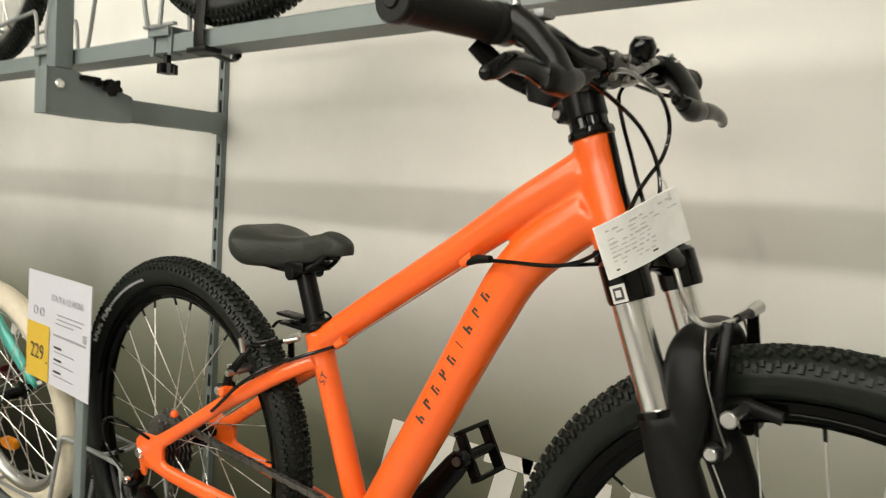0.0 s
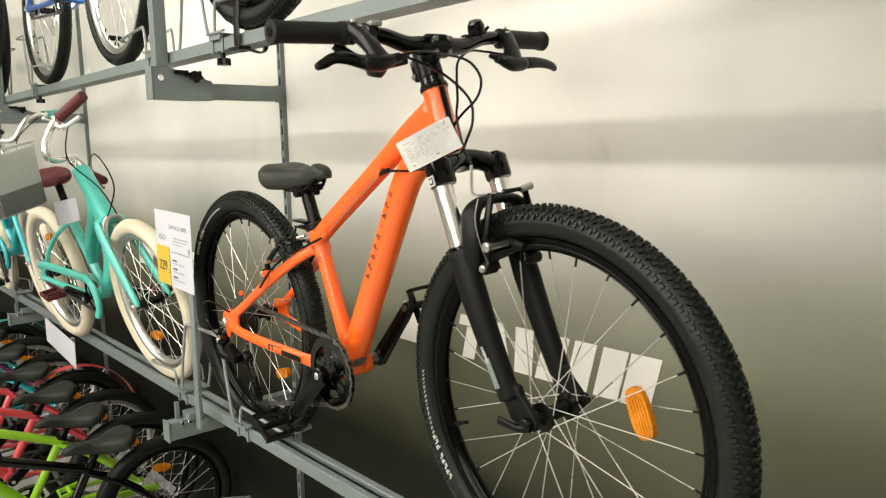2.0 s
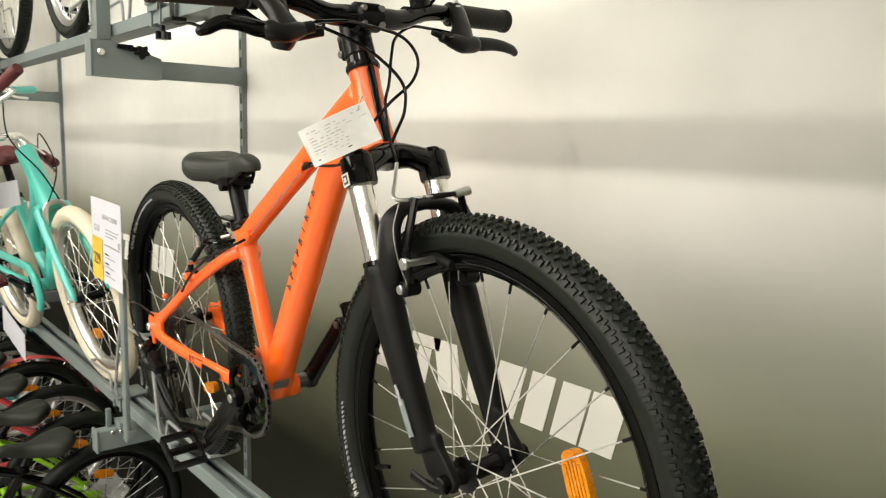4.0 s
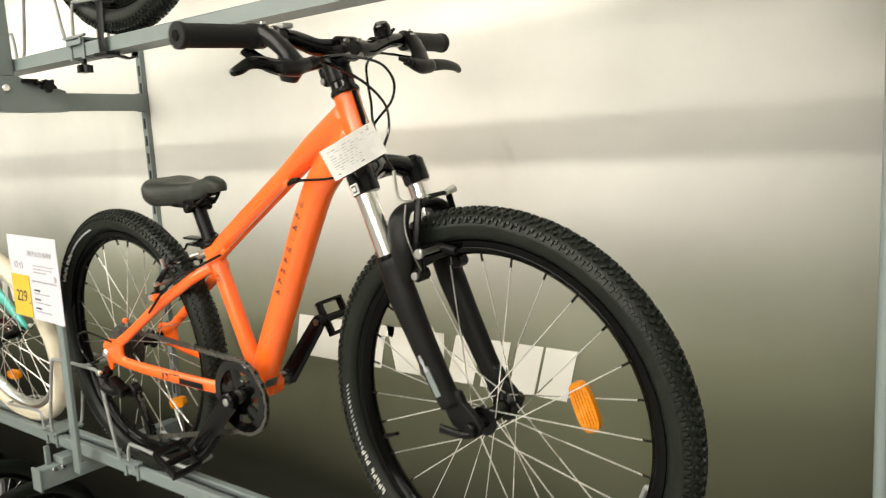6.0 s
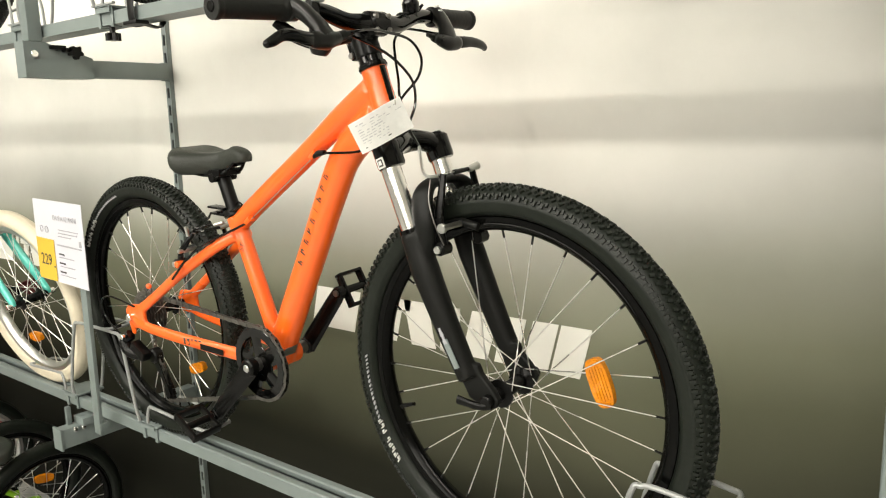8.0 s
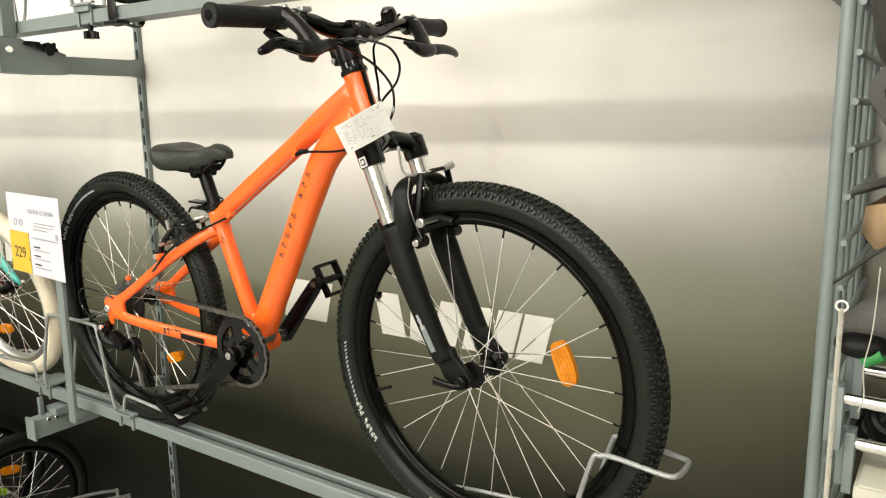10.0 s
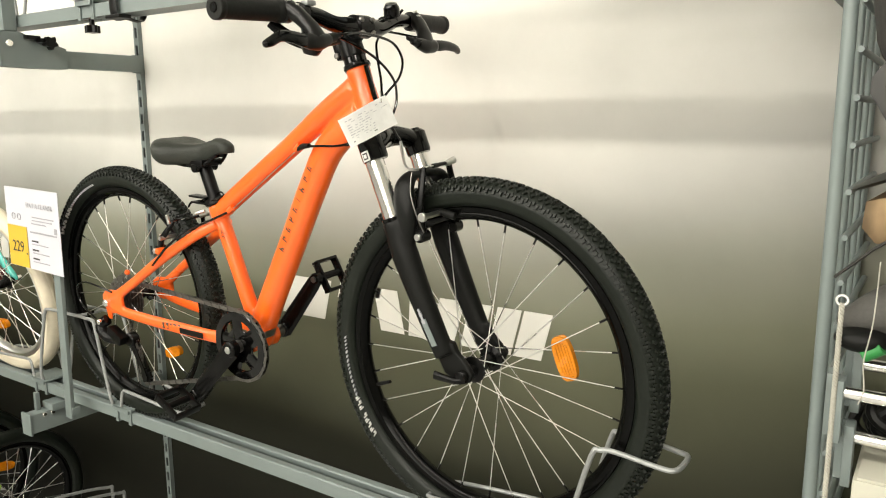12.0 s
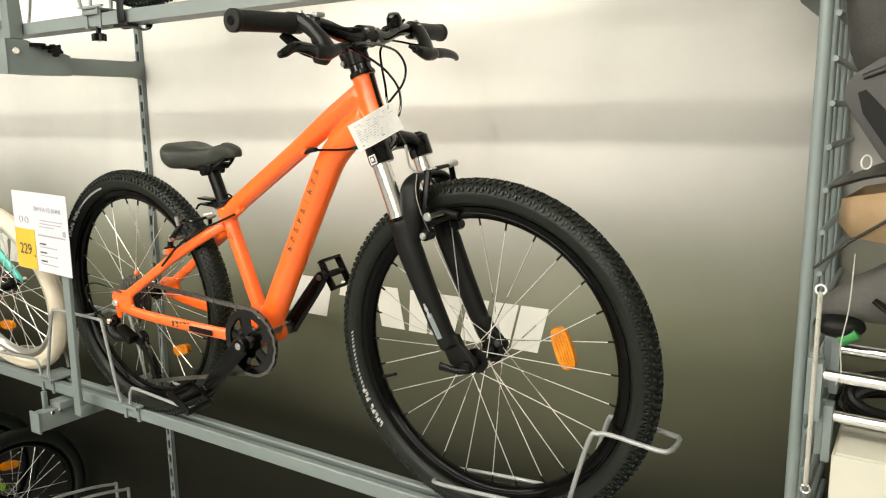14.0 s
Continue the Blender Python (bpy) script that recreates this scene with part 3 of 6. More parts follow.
# ---- bicycles ----
def wheel(root, name, at, R, sec, tyre, print_at=None, knobs=True, reflector=None, spokes=28, rim_mat=None, turn=0.0, hub_w=0.05, label="", lace=1.4, stand=-19):
    """One wheel: the rim carries tyre, tread, hub, spokes and reflector. It stands in the x-z plane."""
    rim_r = R - 2 * sec
    rm = rim_mat or RIM
    prof = [(rim_r + 0.004, -0.0130), (rim_r + 0.005, -0.0105), (rim_r - 0.003, -0.009), (rim_r - 0.003, 0.009), (rim_r + 0.005, 0.0105), (rim_r + 0.004, 0.0130), (rim_r + 0.0015, 0.0134), (rim_r, 0.0124), (rim_r - 0.006, 0.0120), (rim_r - 0.0075, 0.0128), (rim_r - 0.009, 0.0118), (rim_r - 0.0165, 0.006), (rim_r - 0.018, 0.0), (rim_r - 0.0165, -0.006), (rim_r - 0.009, -0.0118), (rim_r - 0.0075, -0.0128), (rim_r - 0.006, -0.0120), (rim_r, -0.0124), (rim_r + 0.0015, -0.0134)]
    w = part(name, Geo().lathe(prof, 72), rm, root, label, Matrix.Translation(at) @ pose(0, 0, 0, 0, 0, 0) @ pose(0, 0, 0, 0, turn, 0), sharp=50)
    cr = R - sec
    prof = []
    for k in range(37):
        a = math.pi + radians(32) + (2 * math.pi - radians(64)) * k / 36
        rib = 0.0010 if k in (3, 8, 28, 33) else 0.0
        prof.append((cr + (sec + rib - (0.002 if knobs else 0)) * math.cos(a), (sec * 0.98 + rib) * math.sin(a)))
    part("tyre", Geo().lathe(prof, 80), tyre, w, sharp=60)
    if knobs:
        g = Geo()
        n = int(2 * math.pi * R / 0.0130)
        rng = random.Random(11)
        # rows out from the crown: angle, length along, width across, height, phase, twist
        rows = []
        for sd in (-1, 1):
            rows += [(sd * 68, 0.0054, 0.0090, 0.0070, 0.0, 0.10 * sd), (sd * 60, 0.0042, 0.0070, 0.0058, 0.5, -0.16 * sd), (sd * 36, 0.0054, 0.0078, 0.0052, 0.20, 0.55 * sd), (sd * 21, 0.0050, 0.0066, 0.0050, 0.70, -0.50 * sd), (sd * 7, 0.0052, 0.0056, 0.0048, 0.22 if sd > 0 else 0.72, 0.60 * sd)]
        for i in range(n):
            for off, ln, wd, hh, sh, tw in rows:
                a = 2 * math.pi * (i + sh + rng.uniform(-0.04, 0.04)) / n
                m = Matrix.Rotation(-a, 4, "Y") @ Matrix.Translation((cr, 0, 0)) @ Matrix.Rotation(radians(off), 4, "Z") @ Matrix.Translation((sec - 0.0008, 0, 0)) @ Matrix.Rotation(tw + rng.uniform(-0.06, 0.06), 4, "X")
                sx, sy, sz = hh / 2 * rng.uniform(0.80, 1.15), wd / 2, ln / 2 * rng.uniform(0.92, 1.08)
                top = 0.76
                g.add([m @ V(-sx, -sy, -sz), m @ V(-sx, sy, -sz), m @ V(-sx, sy, sz), m @ V(-sx, -sy, sz), m @ V(sx, -sy * top, -sz * top), m @ V(sx, sy * top, -sz * top), m @ V(sx, sy * top, sz * top), m @ V(sx, -sy * top, sz * top)],
                      [(4, 5, 6, 7), (0, 1, 5, 4), (1, 2, 6, 5), (2, 3, 7, 6), (3, 0, 4, 7)])
        tagged(part("tread", g, TREAD, w, "worn-in black rubber tread knobs", sharp=30), kind="stuff")
    else:
        g = Geo()
        for off in (-0.35, 0.0, 0.35):
            g.lathe([(R - 0.0015 - 0.004 * abs(off) * 3, sec * off - 0.003), (R + 0.0008 - 0.004 * abs(off) * 3, sec * off - 0.002), (R + 0.0008 - 0.004 * abs(off) * 3, sec * off + 0.002), (R - 0.0015 - 0.004 * abs(off) * 3, sec * off + 0.003)], 64)
        part("tread", g, tyre, w)
    # hub with flanges and a quick axle
    hub = Geo()
    hub.lathe([(0.0, -hub_w), (0.009, -hub_w), (0.011, -hub_w * 0.72), (0.022, -hub_w * 0.66), (0.022, -hub_w * 0.58), (0.0125, -hub_w * 0.5), (0.0115, 0), (0.0125, hub_w * 0.5), (0.022, hub_w * 0.58), (0.022, hub_w * 0.66), (0.011, hub_w * 0.72), (0.009, hub_w), (0.0, hub_w)], 24, closed=False)
    part("hub", hub, BLACK, w)
    # spokes share two meshes, one a side
    step = 2 * math.pi / spokes
    nipple = BLACK if knobs else STEEL
    for n, (side, cross) in enumerate(((-1, 1), (1, 1), (-1, -1), (1, -1))):
        h = Matrix.Rotation(-cross * radians(70), 4, "Y") @ V(0.0195, side * hub_w * 0.62, 0)
        e = V(rim_r - 0.016, side * 0.002, 0)
        d = (e - h).normalized()
        g = Geo().tube([h, h.lerp(e, 0.5), e], 0.00092, 6)
        me = g.mesh("spoke", STEEL)
        nip = Geo().tube([e - d * 0.014, e + d * 0.002], 0.0019, 6).mesh("nipple", nipple)
        for i in range(spokes // 4):
            spin = Matrix.Rotation(-(radians(lace) + (n + 4 * i) * step), 4, "Y")
            part("spoke", me, STEEL, w, m=spin)
            part("nipple", nip, nipple, w, m=spin)
    part("valve", Geo().tube([(rim_r - 0.016, 0, 0), (rim_r - 0.050, 0, 0)], [0.004, 0.0032], 8), BLACK, w, m=Matrix.Rotation(radians(160), 4, "Y"))
    if reflector is not None:
        ang, rad, big = reflector
        g = Geo().prism([(0.0160 * math.copysign(abs(math.cos(t)) ** 0.6, math.cos(t)), 0.036 * math.copysign(abs(math.sin(t)) ** 0.75, math.sin(t))) for t in [2 * math.pi * k / 28 for k in range(28)]], -0.0050, 0.0050)
        for k in range(-2, 3):
            g.prism([(0.0048 * k - 0.0016, -0.027 + 0.003 * abs(k)), (0.0048 * k + 0.0016, -0.027 + 0.003 * abs(k)), (0.0048 * k + 0.0016, 0.027 - 0.003 * abs(k)), (0.0048 * k - 0.0016, 0.027 - 0.003 * abs(k))], -0.0064, 0.0064)
        for zz in (-0.031, 0.031):
            g.prism([(-0.008, zz - 0.0022), (0.008, zz - 0.0022), (0.008, zz + 0.0022), (-0.008, zz + 0.0022)], -0.0066, 0.0066)
        part("reflector", g, AMBER, w, "amber plastic spoke reflector", Matrix.Rotation(-radians(ang), 4, "Y") @ Matrix.Translation((rad, 0, 0)) @ Matrix.Rotation(radians(ang + stand), 4, "Y") @ Matrix.Diagonal((big, 1, big, 1)))
    if print_at:
        a0, a1, BIG = print_at
        rr = cr - sec * 0.28
        yy = -sec * 0.955 - 0.0006
        u = a1
        rng = random.Random(5)
        big = 0
        while u > a0:
            big += 1
            wd, ht = (0.0062, 0.0100) if big < BIG else (rng.uniform(0.002, 0.0050), 0.0042)
            da = wd / rr
            marks = ((0.0, 1.0, -1, 1),) if big >= BIG else ((0.0, 0.34, -1, 1), (0.50, 1.0, -1, 0.1) if big % 2 else (0.50, 1.0, -0.2, 1))
            for f0, f1, lo, hi in marks:
                pts = []
                for q, e in ((u - da * f1, lo), (u - da * f0, lo), (u - da * f0, hi), (u - da * f1, hi)):
                    r2 = rr + e * ht / 2
                    pts.append((r2 * math.cos(q + e * 0.006), r2 * math.sin(q + e * 0.006)))
                part("print_bar", Geo().prism(pts, yy - 0.0012, yy + 0.001), TYRE_PRINT if big < BIG else INK, w)
            u -= da + ((0.0030 if big < BIG else 0.0040) if big != 5 else 0.010) / rr
    return w


def saddle_mesh(length, width, drop=0.045):
    """A padded saddle from tail (x = 0) to nose (x = length), its top near z = 0."""
    n, k = 26, 20
    g, rows = Geo(), []
    for i in range(n + 1):
        u = i / n
        hw = width / 2 * (0.10 + 0.90 * math.sin(min(1, u / 0.22) * math.pi / 2) ** 0.70) if u < 0.22 else width / 2 * (1 - 0.74 * (1 - math.cos(min(1, (u - 0.22) / 0.45) * math.pi)) / 2)
        if u > 0.9:
            hw *= math.sqrt(max(0.05, 1 - ((u - 0.9) / 0.1) ** 2))
        top = 0.0065 * math.cos(u * 2 * math.pi) + (-0.024 * (1 - min(1, u / 0.12)) ** 2) - 0.026 * max(0, (u - 0.70) / 0.30) ** 2.0 - 0.002 * math.sin(math.pi * u)
        dp = drop * (1.22 - 0.62 * u) * (0.75 if u < 0.04 else 1)
        dp *= math.sqrt(1 - 0.80 * max(0, (u - 0.78) / 0.22) ** 2) * (0.25 + 0.75 * math.sqrt(min(1, u / 0.24)))
        row = []
        for j in range(k + 1):
            a = -0.75 + (math.pi + 1.5) * j / k
            y = hw * math.copysign(abs(math.cos(a)) ** 0.76, math.cos(a))
            s = math.sin(a)
            z = top - 0.64 * dp * (1 - math.copysign(abs(s) ** 0.75, s)) - 0.006 * math.exp(-((y / (0.18 * width)) ** 2)) * (1 if 0.1 < u < 0.8 else 0.3)
            row.append(V(u * length, y, z))
        rows.append(row)
    verts = [p for row in rows for p in row]
    faces = []
    m = k + 1
    for i in range(n):
        for j in range(k):
            faces.append((i * m + j, i * m + j + 1, (i + 1) * m + j + 1, (i + 1) * m + j))
        faces.append((i * m + k, i * m, (i + 1) * m, (i + 1) * m + k))
    faces += [tuple(range(m))[::-1], tuple(n * m + j for j in range(m))]
    return g.add(verts, faces)


def pedal(root, at, tilt, side, material=None, label="black plastic cage pedal", lamps=False):
    """A cage pedal: rim, cross bars and axle; tilt turns it about its axle."""
    L, W, T = 0.072, 0.062, 0.017
    mid = side * (W / 2 + 0.012)
    g = Geo().tube([(0, side * 0.010, 0), (0, side * (W + 0.012), 0)], [(0.008, 0.008), (0.007, 0.007)], 12)
    p = part("pedal", g, material or BLACK, root, label, Matrix.Translation(at) @ pose(0, 0, 0, 0, tilt, 0))
    for s in (-1, 1):
        part("cage_bar", Geo().box((0.0065, W, T), (s * (L / 2 - 0.004), mid, 0), c=0.0025), material or BLACK, p)
        part("cage_side", Geo().box((L - 0.013, 0.0065, T), (0, mid + s * (W / 2 - 0.004), 0), c=0.0025), material or BLACK, p)
    part("axle", Geo().tube([(0, -side * 0.012, 0), (0, side * 0.02, 0)], 0.006, 10), DARK_STEEL, p)
    for s in (-1, 1) if lamps else ():
        part("pedal_reflector", Geo().box((0.003, 0.04, 0.010), (s * (L / 2 + 0.001), side * (W / 2 + 0.012), 0), c=0.001), AMBER, p)
    return p


def crank_arm(root, a, b, y, side, material):
    """A tapering crank from the axle a to the pedal eye b, both (x, z)."""
    g = Geo()
    pa, pb = V(a[0], y, a[1]), V(b[0], y + side * 0.012, b[1])
    g.tube([pa, pa.lerp(pb, 0.12), pa.lerp(pb, 0.5), pa.lerp(pb, 0.9), pb], [(0.0205, 0.009), (0.0200, 0.0085), (0.0185, 0.0075), (0.0170, 0.0068), (0.0150, 0.0068)], 14)
    g.disc(0.017, y - 0.010, y + 0.010, 22, (a[0], 0, a[1]), c=0.003)
    g.disc(0.0125, pb.y - 0.0075, pb.y + 0.0075, 20, (b[0], 0, b[1]), c=0.002)
    arm = part("crank_arm", g, material, root)
    part("crank_bolt", Geo().disc(0.0075, y + side * 0.009 - 0.003, y + side * 0.009 + 0.003, 12, (a[0], 0, a[1]), c=0.001), SILVER, arm, "silver crank bolt")
    return arm


def gear(r, teeth, h0, h1, at, inner=0.6, tooth=0.0035):
    """A toothed ring."""
    g, n = Geo(), teeth * 4
    outer, verts, faces = [], [], []
    for i in range(n):
        a = 2 * math.pi * i / n
        rr = r + (tooth if i % 4 in (0, 1) else 0)
        for rad in (rr, r * inner):
            for h in (h0, h1):
                verts.append(V(at[0] + rad * math.cos(a), at[1] + h, at[2] + rad * math.sin(a)))
    for i in range(n):
        p, q = i * 4, ((i + 1) % n) * 4
        faces += [(p, q, q + 1, p + 1), (p + 2, p + 3, q + 3, q + 2), (p, p + 2, q + 2, q), (p + 1, q + 1, q + 3, p + 3)]
    return g.add(verts, faces)


def chain_line(root, path, closed=True):
    """A roller chain: outer and inner plates in turn along a path in one plane."""
    pts = [Vector(p) for p in path]
    seg, total = [], 0.0
    for i in range(len(pts)):
        d = (pts[(i + 1) % len(pts)] - pts[i]).length
        seg.append((total, d))
        total += d
    step, g, s, k = 0.0127, Geo(), 0.0, 0

    def at(s):
        s %= total
        for i, (t0, d) in enumerate(seg):
            if s <= t0 + d:
                return pts[i].lerp(pts[(i + 1) % len(pts)], (s - t0) / d if d else 0)
        return pts[0]

    while s < total - step * 0.5:
        a, b = at(s), at(s + step)
        t = (b - a).normalized()
        up = t.cross(V(0, 1, 0))
        m = Matrix((t, (0, 1, 0), up)).transposed().to_4x4()
        w = 0.0036 if k % 2 else 0.0024
        for sd in (-1, 1):
            g.box((0.0145, 0.0011, 0.0078), (a + b) / 2 + V(0, sd * w, 0), m)
        g.box((0.0045, 0.0046, 0.0055), a, m)
        s += step
        k += 1
    return tagged(part("chain", g, DARK_STEEL, root, "oiled dark steel chain", sharp=30), kind="stuff")


def cable(root, pts, r=0.0022, material=None, name="cable", k=8):
    return part(name, Geo().tube(spline(pts, k), r, 8), material or GLOSS_BLACK, root)


def vbrake(root, hubz_pts, side_y, mat_arm, noodle=None, noodle_mat=None):
    """A pair of rim brake arms with pads and bolts; hubz_pts: pivot, top (x, z) and the pad's place."""
    (px, pz), (tx, tz), (qx, qz) = hubz_pts
    b = None
    for s in (-1, 1):
        g = Geo().tube([(px, s * side_y, pz), (px * 0.6 + tx * 0.4, s * (side_y + 0.006), pz * 0.6 + tz * 0.4), (tx, s * (side_y * 0.75), tz)], [(0.008, 0.006), (0.0075, 0.005), (0.0055, 0.004)], 10)
        g.disc(0.010, s * side_y - 0.012, s * side_y + 0.012, 16, (px, 0, pz), c=0.002)
        b = part("brake_arm", g, mat_arm, root)
        d = V(qx - px, 0, qz - pz)
        part("brake_pad", Geo().tube([(qx - 0.03, s * 0.019, qz - 0.004), (qx, s * 0.018, qz + 0.002), (qx + 0.03, s * 0.019, qz - 0.004)], (0.0065, 0.005), 10), MATT_BLACK, b)
        part("pad_bolt", Geo().tube([(qx, s * 0.018, qz), (qx, s * (side_y + 0.014), qz)], 0.0045, 10), SILVER, b, "silver bolt")
        part("pivot_bolt", Geo().disc(0.006, s * (side_y + 0.014) - 0.003, s * (side_y + 0.014) + 0.003, 12, (px, 0, pz), c=0.001), SILVER, b, "silver bolt")
        part("spring", Geo().tube([(px - 0.006, s * (side_y - 0.012), pz - 0.004), (px - 0.012, s * (side_y - 0.010), pz + 0.03), (tx - 0.012, s * side_y * 0.8, (pz + tz) / 2 + 0.01)], 0.001, 6), STEEL, b)
    part("brake_wire", Geo().tube([(tx, -side_y * 0.8, tz), (tx, side_y * 1.0, tz + 0.002)], 0.0012, 6), STEEL, b)
    part("boot", Geo().tube([(tx, -side_y * 0.2, tz), (tx, side_y * 0.6, tz + 0.001)], [0.004, 0.003], 10), MATT_BLACK, b)
    part("noodle", Geo().tube(spline(noodle or [(tx, -side_y * 0.3, tz), (tx + 0.002, -side_y * 0.75, tz + 0.002), (tx - 0.004, -side_y * 1.0, tz + 0.012), (tx - 0.014, -side_y * 0.8, tz + 0.040)], 6), 0.0024, 8), noodle_mat or SILVER, b, "" if noodle_mat else "silver brake cable guide")
    part("wire_bolt", Geo().tube([(tx, side_y * 0.55, tz), (tx + 0.002, side_y * 1.0, tz + 0.004)], [0.0050, 0.0065], 12), SILVER, b, "silver bolt")
    return b


def mirror(pts):
    return [(x, -y, z) for x, y, z in pts]


def orange_bike():
    """The display bike. Its origin lies on the rail, half way between the wheels."""
    root = empty("mountain_bike", Matrix.Translation((-0.465, RAIL_Y + 0.007, RAIL_Z)) @ pose(0, 0, 0, 2.7, 0, 0), "orange mountain bike with black suspension fork standing on the rail", "bicycle")
    fh, rh, R, sec = V(0.476, 0, 0.310), V(-0.477, 0, 0.303), 0.310, 0.025

    wheel(root, "front_wheel", fh, R, sec, RUBBER, (radians(178), radians(218), 9), reflector=(14, 0.153, 1.0), hub_w=0.048, label="black wheel with knobbly tyre and bright spokes")
    wheel(root, "rear_wheel", rh, R - 0.007, sec, RUBBER, (radians(106), radians(151), 10), reflector=(-44, 0.172, 0.76), stand=72, lace=6, hub_w=0.060, label="black wheel with knobbly tyre and bright spokes")

    # frame: tubes fused by a fine remesh, as welded and painted
    g = Geo()
    ht, hb = V(0.241, 0, 0.795), V(0.277, 0, 0.688)
    g.tube([ht, ht.lerp(hb, 0.25), ht.lerp(hb, 0.8), hb], [0.0212, 0.0195, 0.0215, 0.0250], 24)
    g.tube(spline([(-0.150, 0, 0.520), (-0.08, 0, 0.566), (0.07, 0, 0.660), (0.16, 0, 0.718), (0.236, 0, 0.762)], 6), [(0.0195, 0.0175), (0.0195, 0.0175), (0.0195, 0.018), (0.0215, 0.019), (0.0235, 0.0185)], 24)
    g.tube(spline([(-0.060, 0, 0.263), (-0.029, 0, 0.327), (0.0595, 0, 0.4815), (0.1235, 0, 0.5935), (0.170, 0, 0.662), (0.248, 0, 0.722)], 6), [(0.028, 0.026), (0.0275, 0.025), (0.0275, 0.024), (0.028, 0.024), (0.028, 0.0235), (0.027, 0.022)], 24)
    g.tube([(0.168, 0, 0.710), (0.250, 0, 0.745)], [(0.016, 0.008), (0.030, 0.016)], 16)
    bb, st = V(-0.056, 0, 0.267), V(-0.153, 0, 0.537)
    g.tube([bb, st], 0.0160, 20)
    g.tube([st.lerp(bb, 0.10), st], 0.0190, 20)
    g.disc(0.0225, -0.036, 0.036, 26, bb, c=0.002)
    for s in (-1, 1):
        g.tube(spline([(-0.143, s * 0.014, 0.502), (-0.190, s * 0.034, 0.476), (-0.288, s * 0.050, 0.420), (-0.380, s * 0.058, 0.362), (-0.440, s * 0.064, 0.326), (-0.476, s * 0.066, 0.314)], 5), [(0.013, 0.010), (0.0115, 0.010), (0.0115, 0.009), (0.011, 0.0085), (0.012, 0.007), (0.013, 0.006)], 16)
        g.tube(spline([(-0.055, s * 0.022, 0.262), (-0.115, s * 0.040, 0.266), (-0.230, s * 0.052, 0.272), (-0.380, s * 0.062, 0.281), (-0.450, s * 0.066, 0.290), (-0.480, s * 0.066, 0.300)], 5), [(0.013, 0.010), (0.0145, 0.008), (0.0135, 0.009), (0.0125, 0.0085), (0.012, 0.007), (0.013, 0.006)], 16)
        g.prism([(-0.496, 0.296), (-0.498, 0.318), (-0.484, 0.332), (-0.455, 0.334), (-0.425, 0.322), (-0.425, 0.286), (-0.462, 0.278), (-0.486, 0.282)], s * 0.066 - 0.0045, s * 0.066 + 0.0045)
        g.disc(0.008, s * 0.056 - 0.012, s * 0.056 + 0.008, 14, (-0.278, 0, 0.440), c=0.001)
    g.tube([(-0.150, 0, 0.507), (-0.186, -0.030, 0.479)], 0.009, 12)
    g.tube([(-0.150, 0, 0.507), (-0.186, 0.030, 0.479)], 0.009, 12)
    g.prism([(-0.488, 0.262), (-0.474, 0.262), (-0.470, 0.290), (-0.494, 0.292)], -0.069, -0.063)
    me = g.mesh("frame", ORANGE)
    fr = part("frame", me, ORANGE, root, "glossy orange welded aluminium frame")
    rem = fr.modifiers.new("fuse", "REMESH")
    rem.mode, rem.voxel_size, rem.use_smooth_shade = "VOXEL", 0.0026, True
    sm = fr.modifiers.new("soften", "SMOOTH")
    sm.factor, sm.iterations = 0.5, 6

    # small orange bosses and cable stops
    for a in ((-0.086, -0.021, 0.535), (0.110, -0.021, 0.660)):
        part("cable_stop", Geo().tube([(a[0] - 0.007, a[1] - 0.002, a[2] - 0.004), (a[0] + 0.008, a[1] - 0.002, a[2] + 0.006)], [0.0055, 0.0062], 12), ORANGE, fr)
    for a in ((-0.395, -0.066, 0.382), (-0.290, -0.056, 0.440)):
        part("boss", Geo().ball(0.0062, a, 12), ORANGE, fr)

    # dark strokes along the down tube and short marks on the seat tube and chain stay
    d0, d1 = V(0.050, 0, 0.469), V(0.1354, 0, 0.6244)
    dn = (d1 - d0).normalized()
    up = V(-dn.z, 0, dn.x)

    def stroke(name, c, sx, sz, lift, material):
        """A thin mark bent onto the tube's near side; c lies in the tube's middle plane."""
        axis = V(0.0595, 0, 0.4815).lerp(V(0.1235, 0, 0.5935), (c.z - 0.4815) / 0.112) if c.z < 0.5935 else V(0.1235, 0, 0.5935).lerp(V(0.170, 0, 0.662), (c.z - 0.5935) / 0.0685)
        d = (c - axis).dot(up)
        y = -0.0240 * math.sqrt(max(0.05, 1 - (d / 0.0277) ** 2))
        nor = (up * (d / 0.0277**2) + V(0, y / 0.0240**2, 0)).normalized()
        side = nor.cross(dn)
        m = Matrix((dn, side, nor)).transposed().to_4x4()
        part(name, Geo().box((sx, sz, 0.0012), V(c.x, y, c.z) + nor * lift, m), material, fr)

    widths = (0.0085, 0.009, 0.008, 0.0085, 0.0085, 0.0022, 0.009, 0.0075, 0.0085)
    for i, wd in enumerate(widths):
        c = d0.lerp(d1, i / 8)
        stroke("print_bar", c - dn * wd * 0.30, wd * 0.26, 0.0124, 0.0004, DARK_INK)
        if wd > 0.004:
            stroke("print_bar", c + dn * wd * 0.28 + up * (0.0026 if i % 2 else -0.0026), wd * 0.24, 0.0062, 0.0004, DARK_INK)
            stroke("print_bar", c + up * (0.0050 if i % 3 else 0.0), wd * 0.40, 0.0021, 0.0004, DARK_INK)
    lettering("model_mark", "ST", 0.0165, DARK_INK, fr, pose(-0.1215, -0.0186, 0.481, 90, 0, 0) @ pose(0, 0, 0, 0, 0, 70))
